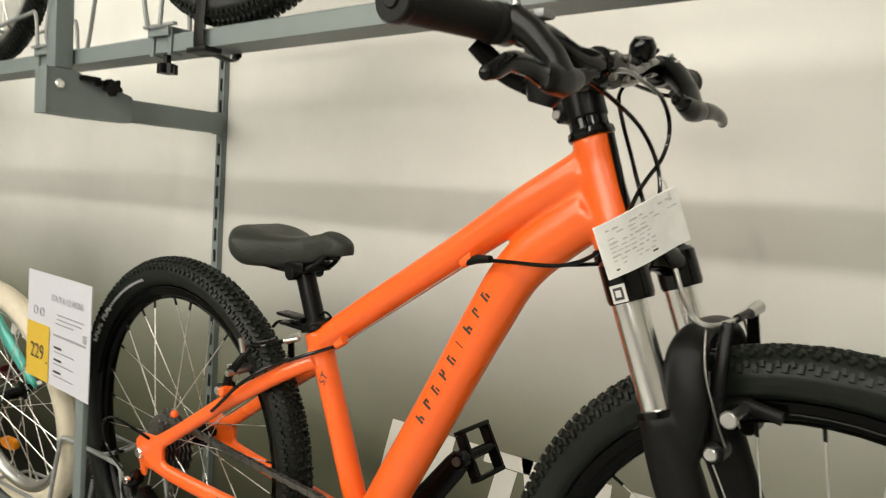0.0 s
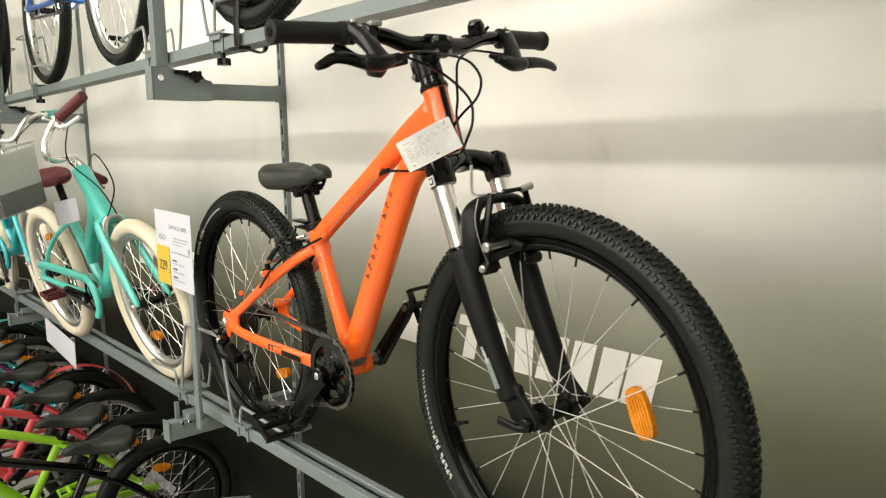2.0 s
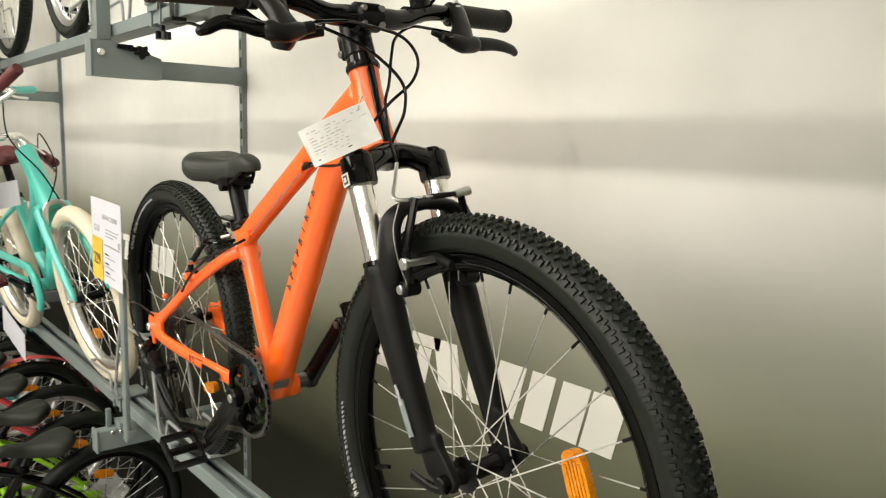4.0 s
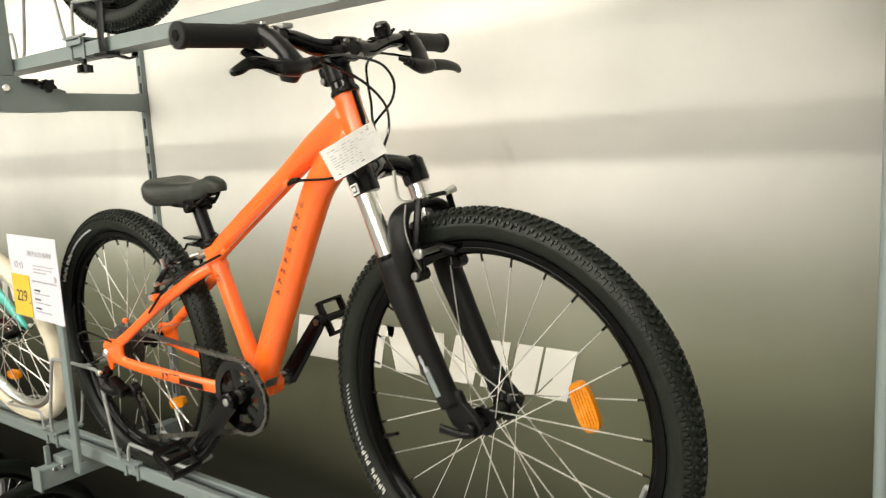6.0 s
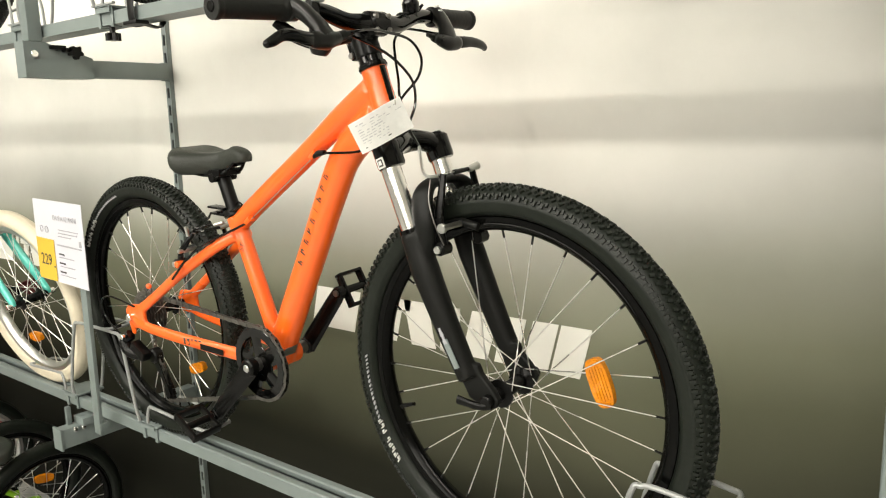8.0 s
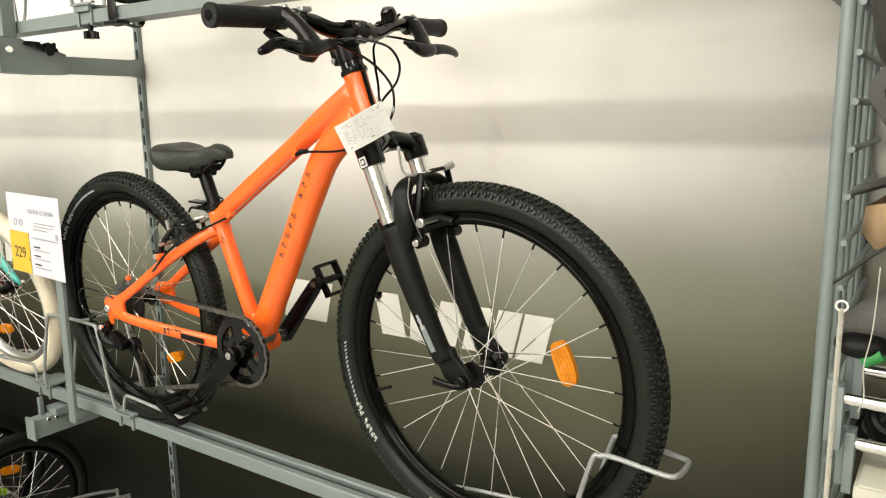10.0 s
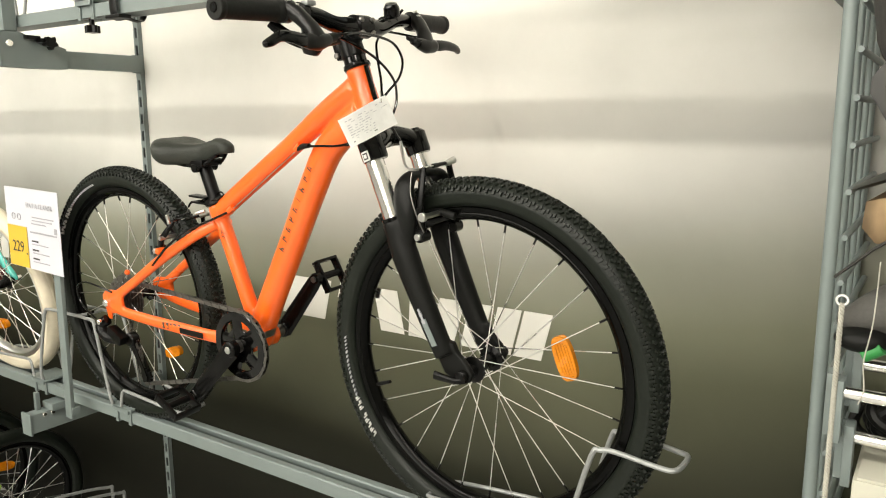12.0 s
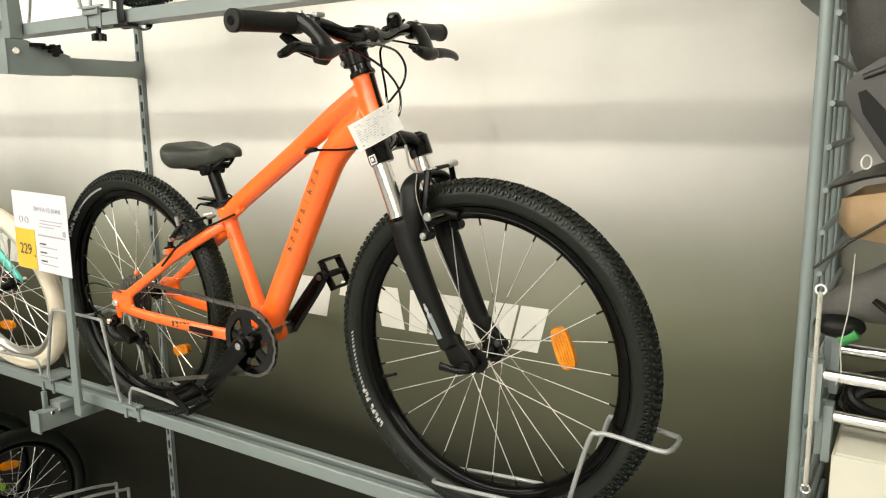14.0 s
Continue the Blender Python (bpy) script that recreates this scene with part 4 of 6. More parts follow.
    for k, wd in enumerate((0.006, 0.008, 0.004, 0.009, 0.007)):
        part("print_bar", Geo().box((wd * 1.1, 0.001, 0.013), (-0.288 + 0.0115 * k, -0.0645 + 0.0012 * k, 0.2765), pose(0, 0, 0, 0, 2, 0)), DARK_INK, fr)
    part("chainstay_guard", Geo().box((0.070, 0.002, 0.012), (-0.202, -0.0604, 0.2708), pose(0, 0, 0, 0, 2.2, 2.6), c=0.0005), MATT_BLACK, fr, "black chainstay sticker")
    part("bb_label", Geo().box((0.020, 0.03, 0.0015), (-0.018, -0.012, 0.285), pose(0, 0, 0, 0, -60, 0)), SILVER, fr, "small silver label")

    # head set, stem and bar, the bar tipped a touch
    ax = (ht - hb).normalized()
    hs = part("headset", Geo().tube([ht - ax * 0.001, ht + ax * 0.002, ht + ax * 0.007, ht + ax * 0.0085, ht + ax * 0.018, ht + ax * 0.038], [0.0225, 0.0240, 0.0228, 0.0200, 0.0195, 0.0185], 24), GLOSS_BLACK, root)
    part("lower_cup", Geo().tube([hb + ax * 0.002, hb - ax * 0.010, hb - ax * 0.014], [0.0268, 0.027, 0.022], 24), GLOSS_BLACK, hs)
    top = ht + ax * 0.060
    clamp = V(0.250, 0, 0.862)
    g = Geo().tube([top - ax * 0.042, top - ax * 0.040, top + ax * 0.004, top + ax * 0.008], [0.0195, 0.0212, 0.0205, 0.014], 24)
    g.box((0.016, 0.024, 0.036), top - ax * 0.020 + V(-0.021, 0, -0.006), pose(0, 0, 0, 0, -20, 0), c=0.004)
    g.tube([top - ax * 0.016, (top - ax * 0.012).lerp(clamp, 0.5), clamp], [(0.021, 0.018), (0.017, 0.015), (0.016, 0.018)], 20)
    g.disc(0.0190, -0.021, 0.021, 26, clamp, c=0.004)
    stem = part("stem", g, BLACK, root, "black alloy stem")
    part("head_strip", Geo().tube([ht.lerp(hb, 0.04) + V(0.0205, -0.004, 0.008), ht.lerp(hb, 0.5) + V(0.0190, -0.004, 0.007), ht.lerp(hb, 0.96) + V(0.0205, -0.004, 0.008)], (0.0030, 0.0058), 10), GLOSS_BLACK, root, "black strip down the head tube")
    for s in (-1, 1):
        for zz in (-0.012, 0.012):
            part("bolt", Geo().disc(0.0042, -0.004, 0.004, 10, clamp + V(0.0165, s * 0.014, zz * 0.85), axis="X", c=0.001), DARK_STEEL, stem)
        part("pinch_bolt", Geo().disc(0.0052, -s * 0.002 - 0.014, -s * 0.002 - 0.008, 12, top - ax * (0.020 + s * 0.011) + V(-0.024, 0, -0.006), c=0.001), DARK_STEEL, stem)

    tip = Matrix.Translation(clamp) @ pose(0, 0, 0, 0, 0, -1.2)
    half = [(0, 0, 0), (0, 0.035, 0), (-0.002, 0.060, 0.002), (-0.006, 0.095, 0.013), (-0.009, 0.125, 0.0165), (-0.014, 0.180, 0.0165), (-0.024, 0.268, 0.0165)]
    line = spline(mirror(half)[::-1] + half[1:], 6)
    bar = part("handlebar", Geo().tube(line, [0.0112, 0.0112, 0.0124, 0.0138, 0.0158, 0.0138, 0.0124, 0.0112, 0.0112], 16), GLOSS_BLACK, root, "black riser handlebar", tip)
    for s in (-1, 1):
        a, b2 = V(-0.0135, s * 0.164, 0.0165), V(-0.0243, s * 0.273, 0.0165)
        d = (b2 - a)
        rr, pp = [], []
        for i in range(41):
            u = i / 40
            pp.append(a + d * u)
            r = 0.0155 + (0.0004 if i % 2 else 0)
            if u < 0.06 or u > 0.93:
                r = 0.0175
            rr.append(r)
        gp = Geo().tube(pp, rr, 20)
        gp.disc(0.0175, -0.002, 0.002, 20, b2 + d.normalized() * 0.001, c=0.001)
        grip = part("grip", gp, GRIP, bar, "ribbed black rubber grip")
        part("end_cap", Geo().disc(0.0075, -0.003, 0.003, 16, b2 + d.normalized() * 0.002, c=0.001), BLACK, bar)
        # brake lever: clamp, flat arm down to the body, cable adjuster, blade
        g = Geo()
        c0 = V(-0.0110, s * 0.1560, 0.0165)
        curl, sag = (0.005, 0.0) if s < 0 else (0.007, 0.006)
        g.disc(0.0172, s * 0.1560 - 0.009, s * 0.1560 + 0.009, 22, V(c0.x, 0, c0.z), c=0.003)
        g.tube([c0 + V(0.008, 0, 0.004), c0 + V(0.024, -s * 0.006, -0.008), c0 + V(0.040, -s * 0.014, -0.026), c0 + V(0.046, -s * 0.020, -0.040)], [(0.0135, 0.0120), (0.0125, 0.0120), (0.0105, 0.0150), (0.0095, 0.0200)], 18)
        g.tube(spline([c0 + V(0.046, -s * 0.043, -0.042), c0 + V(0.047, -s * 0.020, -0.046), c0 + V(0.047, s * 0.002, -0.046), c0 + V(0.046, s * 0.010, -0.045)], 5), [(0.0085, 0.0085), (0.0110, 0.0135), (0.0105, 0.0120), (0.0070, 0.0080)], 16, ref=(0, 0, 1))
        lev = part("brake_lever", g, LEVER_BLACK, bar, "black brake lever")
        part("cable_adjuster", Geo().tube([c0 + V(0.046, -s * 0.042, -0.042), c0 + V(0.046, -s * 0.044, -0.041), c0 + V(0.046, -s * 0.056, -0.038), c0 + V(0.046, -s * 0.058, -0.037), c0 + V(0.046, -s * 0.072, -0.034)], [0.0060, 0.0080, 0.0074, 0.0045, 0.0035], 14), MATT_BLACK, lev)
        g = Geo().tube(spline([c0 + V(0.045, -s * 0.006, -0.045), c0 + V(0.049, s * 0.016, -0.045), c0 + V(0.050, s * 0.038, -0.041 - sag * 0.6), c0 + V(0.050, s * 0.060, -0.041 - sag), c0 + V(0.048, s * 0.075, -0.043 - curl), c0 + V(0.046, s * 0.082, -0.046 - curl)], 6), [(0.0060, 0.0095), (0.0058, 0.0100), (0.0052, 0.0088), (0.0050, 0.0080), (0.0055, 0.0074), (0.0060, 0.0060)], 14, ref=(0, 0, 1))
        g.ball(0.0058, c0 + V(0.0455, s * 0.083, -0.0465 - curl), 12)
        part("blade", g, GLOSS_BLACK, lev)
        for q in (0, 1):
            part("lever_bolt", Geo().disc(0.0040, -0.002, 0.002, 10, c0 + V(0.011 + 0.010 * q, -s * (0.001 + 0.004 * q), 0.0165 - 0.0085 * q), axis="Z", c=0.0005), SILVER, lev, "silver bolt")
    # gear shifter under the near lever, bell on the far side
    g = Geo().disc(0.0152, -0.134, -0.116, 20, (-0.008, 0, 0.0165), c=0.003)
    g.tube(spline([(-0.002, -0.124, 0.008), (0.010, -0.128, -0.012), (0.016, -0.130, -0.030), (0.012, -0.131, -0.047)], 5), [(0.010, 0.009), (0.013, 0.012), (0.021, 0.020), (0.011, 0.011)], 18)
    g.tube([(0.016, -0.112, -0.030), (0.026, -0.080, -0.026)], [0.008, 0.005], 12)
    sh = part("shifter", g, LEVER_BLACK, bar, "black trigger gear shifter")
    part("shifter_paddle", Geo().tube(spline([(0.004, -0.126, -0.030), (-0.014, -0.148, -0.020), (-0.032, -0.168, 0.002)], 5), [(0.006, 0.012), (0.005, 0.010), (0.004, 0.008)], 10, ref=(0, 0, 1)), BLACK, sh)
    part("shifter_window", Geo().box((0.015, 0.020, 0.008), (0.002, -0.118, 0.030), c=0.003), WIRE, sh, "small clear gear window")
    g = Geo().disc(0.0145, -0.006, 0.006, 20, (-0.008, 0.092, 0.014), c=0.002)
    g.tube([(-0.008, 0.092, 0.024), (-0.006, 0.092, 0.030)], [0.010, 0.008], 12)
    bell = part("bell", g, BLACK, bar, "small black bicycle bell")
    part("bell_cap", Geo().lathe([(0.0001, 0.012), (0.010, 0.010), (0.0145, 0.002), (0.0145, -0.010), (0.0125, -0.010), (0.0001, 0.004)], 22, (-0.004, 0.092, 0.034), "Z", False, pose(0, 0, 0, 18, 12, 0)), GLOSS_BLACK, bell)
    part("bell_hammer", Geo().tube([(-0.004, 0.108, 0.024), (0.004, 0.114, 0.034)], [0.003, 0.0025], 8), BLACK, bell)
    part("bar_clamp_band", Geo().disc(0.0145, -0.005, 0.005, 18, (-0.005, 0.070, 0.006), c=0.001), BLACK, bar)

    # cables looping from the bar to the frame and brakes
    cable(root, [(0.300, 0.100, 0.838), (0.275, 0.150, 0.846), (0.246, 0.150, 0.852), (0.236, 0.120, 0.857), (0.236, 0.086, 0.857), (0.241, 0.055, 0.840), (0.256, 0.036, 0.812), (0.277, 0.016, 0.776), (0.296, -0.005, 0.747), (0.318, -0.014, 0.702), (0.343, -0.023, 0.675)])
    cable(root, [(0.298, -0.098, 0.842), (0.315, -0.115, 0.842), (0.312, -0.075, 0.846), (0.305, -0.035, 0.844), (0.302, 0.020, 0.834), (0.302, 0.045, 0.808), (0.300, 0.037, 0.778), (0.296, 0.000, 0.748), (0.291, -0.050, 0.698), (0.244, -0.044, 0.671), (0.167, -0.036, 0.666), (0.132, -0.028, 0.664), (0.112, -0.023, 0.661)])
    cable(root, [(0.272, -0.092, 0.846), (0.282, -0.040, 0.826), (0.294, -0.007, 0.804), (0.299, 0.022, 0.775), (0.306, 0.020, 0.746), (0.306, 0.009, 0.720), (0.292, -0.012, 0.680), (0.230, -0.030, 0.668)])
    part("cable_boot", Geo().tube([(0.108, -0.023, 0.658), (0.126, -0.027, 0.664), (0.146, -0.031, 0.666)], [0.004, 0.0052, 0.004], 10), MATT_BLACK, root)
    part("inner_wire", Geo().tube([(0.108, -0.024, 0.656), (-0.084, -0.024, 0.534)], 0.0011, 6), SILVER, root, "bare steel brake wire")
    cable(root, [(-0.088, -0.024, 0.532), (-0.145, -0.030, 0.510), (-0.200, -0.050, 0.486), (-0.245, -0.062, 0.455), (-0.272, -0.067, 0.430), (-0.300, -0.066, 0.408)], 0.0026)
    cable(root, [(-0.120, -0.010, 0.560), (-0.150, -0.018, 0.548), (-0.195, -0.010, 0.545), (-0.235, 0.000, 0.538), (-0.262, 0.012, 0.525)], 0.0024)
    cable(root, [(-0.155, 0.0, 0.556), (-0.132, -0.006, 0.566), (-0.118, -0.008, 0.558), (-0.116, -0.010, 0.545)], 0.0018)
    cable(root, [(-0.455, -0.072, 0.330), (-0.540, -0.080, 0.345), (-0.585, -0.078, 0.325), (-0.575, -0.076, 0.285), (-0.530, -0.074, 0.258)], 0.0022)

    # suspension fork
    g = Geo()
    sd = V(0.342, 0, -0.94)
    for s in (-1, 1):
        p = V(0.311, s * 0.060, 0.672)
        g.tube([p - sd * 0.014, p - sd * 0.010, p + sd * 0.022, p + sd * 0.026], [0.018, 0.0215, 0.0215, 0.020], 22)
    g.tube(spline([(0.313, -0.060, 0.669), (0.303, -0.030, 0.680), (0.290, 0.0, 0.681), (0.303, 0.030, 0.680), (0.313, 0.060, 0.669)], 5), [(0.016, 0.018), (0.020, 0.016), (0.024, 0.020), (0.020, 0.016), (0.016, 0.018)], 16, ref=(0, 0, 1))
    crown = part("fork_crown", g, GLOSS_BLACK, root, "glossy black fork crown")
    for s in (-1, 1):
        part("cap", Geo().tube([V(0.311, s * 0.060, 0.672) - sd * 0.014, V(0.311, s * 0.060, 0.672) - sd * 0.018], [0.0155, 0.013], 18), BLACK, crown)
    part("fork_label", Geo().box((0.014, 0.0012, 0.016), (0.317, -0.0820, 0.656), pose(0, 0, 0, 0, -20, 0)), WHITE_PAINT, crown, "small white square label")
    part("label_centre", Geo().box((0.009, 0.0012, 0.011), (0.317, -0.0825, 0.656), pose(0, 0, 0, 0, -20, 0)), DARK_INK, crown)
    part("label_core", Geo().box((0.005, 0.0012, 0.006), (0.317, -0.0830, 0.656), pose(0, 0, 0, 0, -20, 0)), WHITE_PAINT, crown)
    for s in (-1, 1):
        p = V(0.314, s * 0.060, 0.653)
        part("stanchion", Geo().tube([p, p + sd * 0.128], 0.0155, 26), CHROME, root, "polished chrome stanchion")
    g = Geo()
    for s in (-1, 1):
        p = V(0.353, s * 0.060, 0.547)
        g.tube([p - sd * 0.006, p, p + sd * 0.01], [0.0185, 0.0205, 0.0205], 20)
        g.tube(spline([(0.355, s * 0.060, 0.542), (0.372, s * 0.0605, 0.495), (0.400, s * 0.060, 0.428), (0.428, s * 0.059, 0.366), (0.442, s * 0.059, 0.338)], 5), [(0.0205, 0.0195), (0.0235, 0.020), (0.0205, 0.018), (0.0185, 0.0165), (0.0175, 0.016)], 20)
        g.prism([(0.424, 0.360), (0.430, 0.326), (0.440, 0.307), (0.462, 0.296), (0.486, 0.298), (0.492, 0.312), (0.482, 0.327), (0.464, 0.345), (0.457, 0.362)], s * 0.0545 - 0.006, s * 0.0545 + 0.006)
        g.tube(spline([(0.366, s * 0.0600, 0.515), (0.374, s * 0.0600, 0.560), (0.3705, s * 0.0575, 0.590), (0.369, s * 0.0510, 0.6090), (0.368, s * 0.0340, 0.6205), (0.368, 0.0, 0.6245)], 6), [(0.0215, 0.0140), (0.0215, 0.0125), (0.0200, 0.0110), (0.0185, 0.0100), (0.0155, 0.0088), (0.0130, 0.0080)], 16)
        g.disc(0.009, s * 0.055 - 0.006, s * 0.055 + 0.012, 14, (0.383, 0, 0.528), c=0.001)
    low = part("fork_lower", g, MATT_BLACK, root, "matt black fork legs with arch")
    fm = low.modifiers.new("fuse", "REMESH")
    fm.mode, fm.voxel_size, fm.use_smooth_shade = "VOXEL", 0.0026, True
    fs = low.modifiers.new("soften", "SMOOTH")
    fs.factor, fs.iterations = 0.5, 5
    for s in (-1, 1):
        part("seal", Geo().tube([V(0.3515, s * 0.060, 0.551) - sd * 0.006, V(0.3515, s * 0.060, 0.551)], 0.0195, 20), GLOSS_BLACK, low)
    for k, (u, wd, hh) in enumerate(((0.58, 0.004, 0.007), (0.62, 0.006, 0.006), (0.66, 0.004, 0.008), (0.70, 0.006, 0.006))):
        a, b2 = V(0.366, -0.0815, 0.495), V(0.436, -0.0765, 0.352)
        p = a.lerp(b2, u)
        part("print_bar", Geo().box((wd, 0.0012, hh), p, pose(0, 0, 0, 0, -26, 1.5)), INK, low)
    p = V(0.366, -0.0808, 0.495).lerp(V(0.436, -0.0762, 0.352), 0.82)
    part("leg_sticker", Geo().box((0.010, 0.0012, 0.046), p, pose(0, 0, 0, 0, -26, 1.5)), RACK, low, "grey warning sticker")
    ql = part("quick_release", Geo().tube(spline([(0.482, -0.064, 0.306), (0.468, -0.070, 0.303), (0.450, -0.072, 0.304), (0.428, -0.072, 0.306)], 5), [(0.0075, 0.007), (0.0060, 0.005), (0.0062, 0.004), (0.0075, 0.004)], 12), BLACK, root, "black quick-release lever")
    part("axle_nut", Geo().disc(0.010, -0.072, -0.054, 18, fh, c=0.002), BLACK, ql)
    part("axle_nut", Geo().disc(0.010, 0.056, 0.072, 18, fh, c=0.002), BLACK, ql)
    vbrake(root, ((0.398, 0.528), (0.396, 0.636), (0.412, 0.562)), 0.048, BLACK, [(0.343, -0.023, 0.675), (0.358, -0.038, 0.652), (0.374, -0.052, 0.638), (0.388, -0.050, 0.634), (0.396, -0.020, 0.636)])

    for sy in (-1, 1):
        part("brake_link", Geo().tube(spline([(0.383, sy * 0.050, 0.630), (0.389, sy * 0.064, 0.600), (0.400, sy * 0.066, 0.565), (0.409, sy * 0.060, 0.536)], 5), 0.0011, 8), DARK_STEEL, root, "thin steel brake spring wire")
        part("pad_nut", Geo().disc(0.0075, sy * 0.066 - 0.004, sy * 0.066 + 0.004, 12, (0.412, 0, 0.562), c=0.0015), SILVER, root, "silver pad nut")
    # rear brake, seat and post
    vbrake(root, ((-0.288, 0.440), (-0.252, 0.502), (-0.268, 0.468)), 0.050, BLACK, [(-0.252, -0.02, 0.502), (-0.249, -0.036, 0.506), (-0.236, -0.040, 0.512), (-0.205, -0.030, 0.522)], BLACK)
    part("cable_sleeve", Geo().tube([(-0.192, -0.026, 0.521), (-0.172, -0.018, 0.526)], 0.0034, 10), SILVER, root, "silver cable sleeve")
    part("brake_pin", Geo().tube([(-0.258, -0.044, 0.497), (-0.260, -0.046, 0.517)], 0.0042, 10), SILVER, root, "silver brake pin")
    sp0, sp1 = V(-0.149, 0, 0.525), V(-0.184, 0, 0.622)
    part("seat_post", Geo().tube([sp0, sp1], 0.0136, 20), BLACK, root, "black seat post")
    g = Geo().tube([st - (bb - st).normalized() * 0.002, st - (bb - st).normalized() * 0.014], 0.0225, 22)
    g.box((0.016, 0.020, 0.014), (-0.180, 0, 0.546), c=0.002)
    col = part("seat_clamp", g, BLACK, root, "black seat clamp")
    for zz, ln in ((0.554, 0.050), (0.542, 0.044)):
        part("clamp_lever", Geo().box((ln, 0.022, 0.0045), (-0.178 - ln / 2 + 0.012, -0.010, zz), pose(0, 0, 0, 0, 3, 0), c=0.0015), BLACK, col)
    sad = part("saddle", saddle_mesh(0.208, 0.132, 0.042), SADDLE, root, "grey-black padded vinyl saddle", Matrix.Translation((-0.302, 0, 0.6720)) @ pose(0, 0, 0, 0, -2.0, 0), sharp=60)
    part("base", Geo().prism([(0.03, -0.034), (0.06, -0.036), (0.12, -0.016), (0.175, -0.007), (0.175, 0.007), (0.12, 0.016), (0.06, 0.036), (0.03, 0.034)], -0.042, -0.036, axis="Z"), BLACK, sad)
    for s in (-1, 1):
        part("seat_rail", Geo().tube(spline([(0.035, s * 0.030, -0.042), (0.075, s * 0.022, -0.055), (0.140, s * 0.020, -0.056), (0.182, s * 0.010, -0.030)], 5), 0.0035, 8), BLACK, sad)
    part("rail_clamp", Geo().box((0.050, 0.052, 0.014), (0.118, 0, -0.053), c=0.003).disc(0.009, -0.028, 0.028, 14, (0.118, 0, -0.062), c=0.001), BLACK, sad)

    # drive train
    ring = gear(0.071, 38, -0.0012, 0.0012, (bb.x, -0.053, bb.z), 0.74)
    for k in range(5):
        a = 2 * math.pi * k / 5 + 0.5
        ring.tube([(bb.x + 0.012 * math.cos(a), -0.056, bb.z + 0.012 * math.sin(a)), (bb.x + 0.064 * math.cos(a), -0.054, bb.z + 0.064 * math.sin(a))], [(0.016, 0.003), (0.0185, 0.0025)], 10)
    ring.disc(0.036, -0.0575, -0.0535, 28, (bb.x, 0, bb.z), c=0.001)
    ring.lathe([(0.054, -0.0590), (0.0690, -0.0590), (0.0700, -0.0580), (0.0700, -0.0560), (0.054, -0.0560)], 48, (bb.x, 0, bb.z))
    cs = part("chainset", ring, GLOSS_BLACK, root, "black chainring with guard")
    t1, t2 = (bb.x - 0.113, bb.z - 0.117), (bb.x + 0.092, bb.z + 0.118)
    crank_arm(root, (bb.x, bb.z), t1, -0.078, -1, BLACK)
    crank_arm(root, (bb.x, bb.z), t2, 0.066, 1, BLACK)
    part("axle", Geo().tube([(bb.x, -0.075, bb.z), (bb.x, 0.062, bb.z)], 0.013, 16), DARK_STEEL, cs)
    pedal(root, (t1[0], -0.090, t1[1]), 30, -1)
    pedal(root, (t2[0], 0.078, t2[1]), 62, 1)
    cas = Geo()
    for k in range(7):
        gg = gear(0.029 + 0.0042 * k, 12 + 2 * k, -0.0010, 0.0010, (rh.x, -0.046 + 0.0046 * k, rh.z), 0.55, 0.003)
        cas.add(gg.v, gg.f)
    cas.disc(0.016, -0.050, -0.012, 20, rh, c=0.001)
    part("cassette", cas, DARK_STEEL, root, "dark steel rear sprockets")
    part("axle_nut", Geo().disc(0.009, -0.080, -0.066, 16, rh, c=0.002), CHROME, root, "chrome axle nut")
    part("axle_nut", Geo().disc(0.009, 0.066, 0.080, 16, rh, c=0.002), CHROME, root, "chrome axle nut")
    # derailleur
    g = Geo().tube(spline([(-0.483, -0.074, 0.262), (-0.498, -0.082, 0.246), (-0.478, -0.084, 0.226), (-0.440, -0.076, 0.222)], 5), [(0.013, 0.010), (0.014, 0.012), (0.013, 0.012), (0.012, 0.010)], 14)
    g.box((0.050, 0.022, 0.024), (-0.445, -0.078, 0.232), pose(0, 0, 0, 0, 28, 0), c=0.005)
    g.disc(0.017, -0.066, -0.044, 18, (-0.425, 0, 0.218), c=0.003)
    der = part("derailleur", g, BLACK, root, "black rear derailleur")
    for y in (-0.060, -0.048):
        part("cage_plate", Geo().prism([(-0.431, 0.208), (-0.420, 0.216), (-0.410, 0.206), (-0.384, 0.152), (-0.377, 0.136), (-0.382, 0.126), (-0.392, 0.126), (-0.397, 0.136), (-0.396, 0.154)], y - 0.0012, y + 0.0012), BLACK, der)
    for c in ((-0.420, 0.205), (-0.388, 0.136)):
        part("jockey_wheel", gear(0.0165, 11, -0.003, 0.003, (c[0], -0.054, c[1]), 0.25, 0.003), BLACK, der)
    part("adjust_bolt", Geo().disc(0.006, -0.098, -0.090, 12, (-0.483, 0, 0.262), c=0.001), CHROME, der, "chrome bolt")
    yc = -0.054
    ch = []
    for k in range(13):
        a = radians(100 - 200 * k / 12)
        ch.append((bb.x + 0.073 * math.cos(a), yc, bb.z + 0.073 * math.sin(a)))
    ch += [(-0.376, yc, 0.121), (-0.392, yc, 0.119), (-0.405, yc, 0.134), (-0.402, yc, 0.165), (-0.402, yc, 0.196), (-0.412, yc, 0.222), (-0.428, yc, 0.228)]
    ch += [(rh.x + 0.047 * math.cos(a), -0.030, rh.z + 0.047 * math.sin(a)) for a in (radians(-70 - 190 * k / 8) for k in range(9))]
    chain_line(root, ch)
    return root


orange_bike()


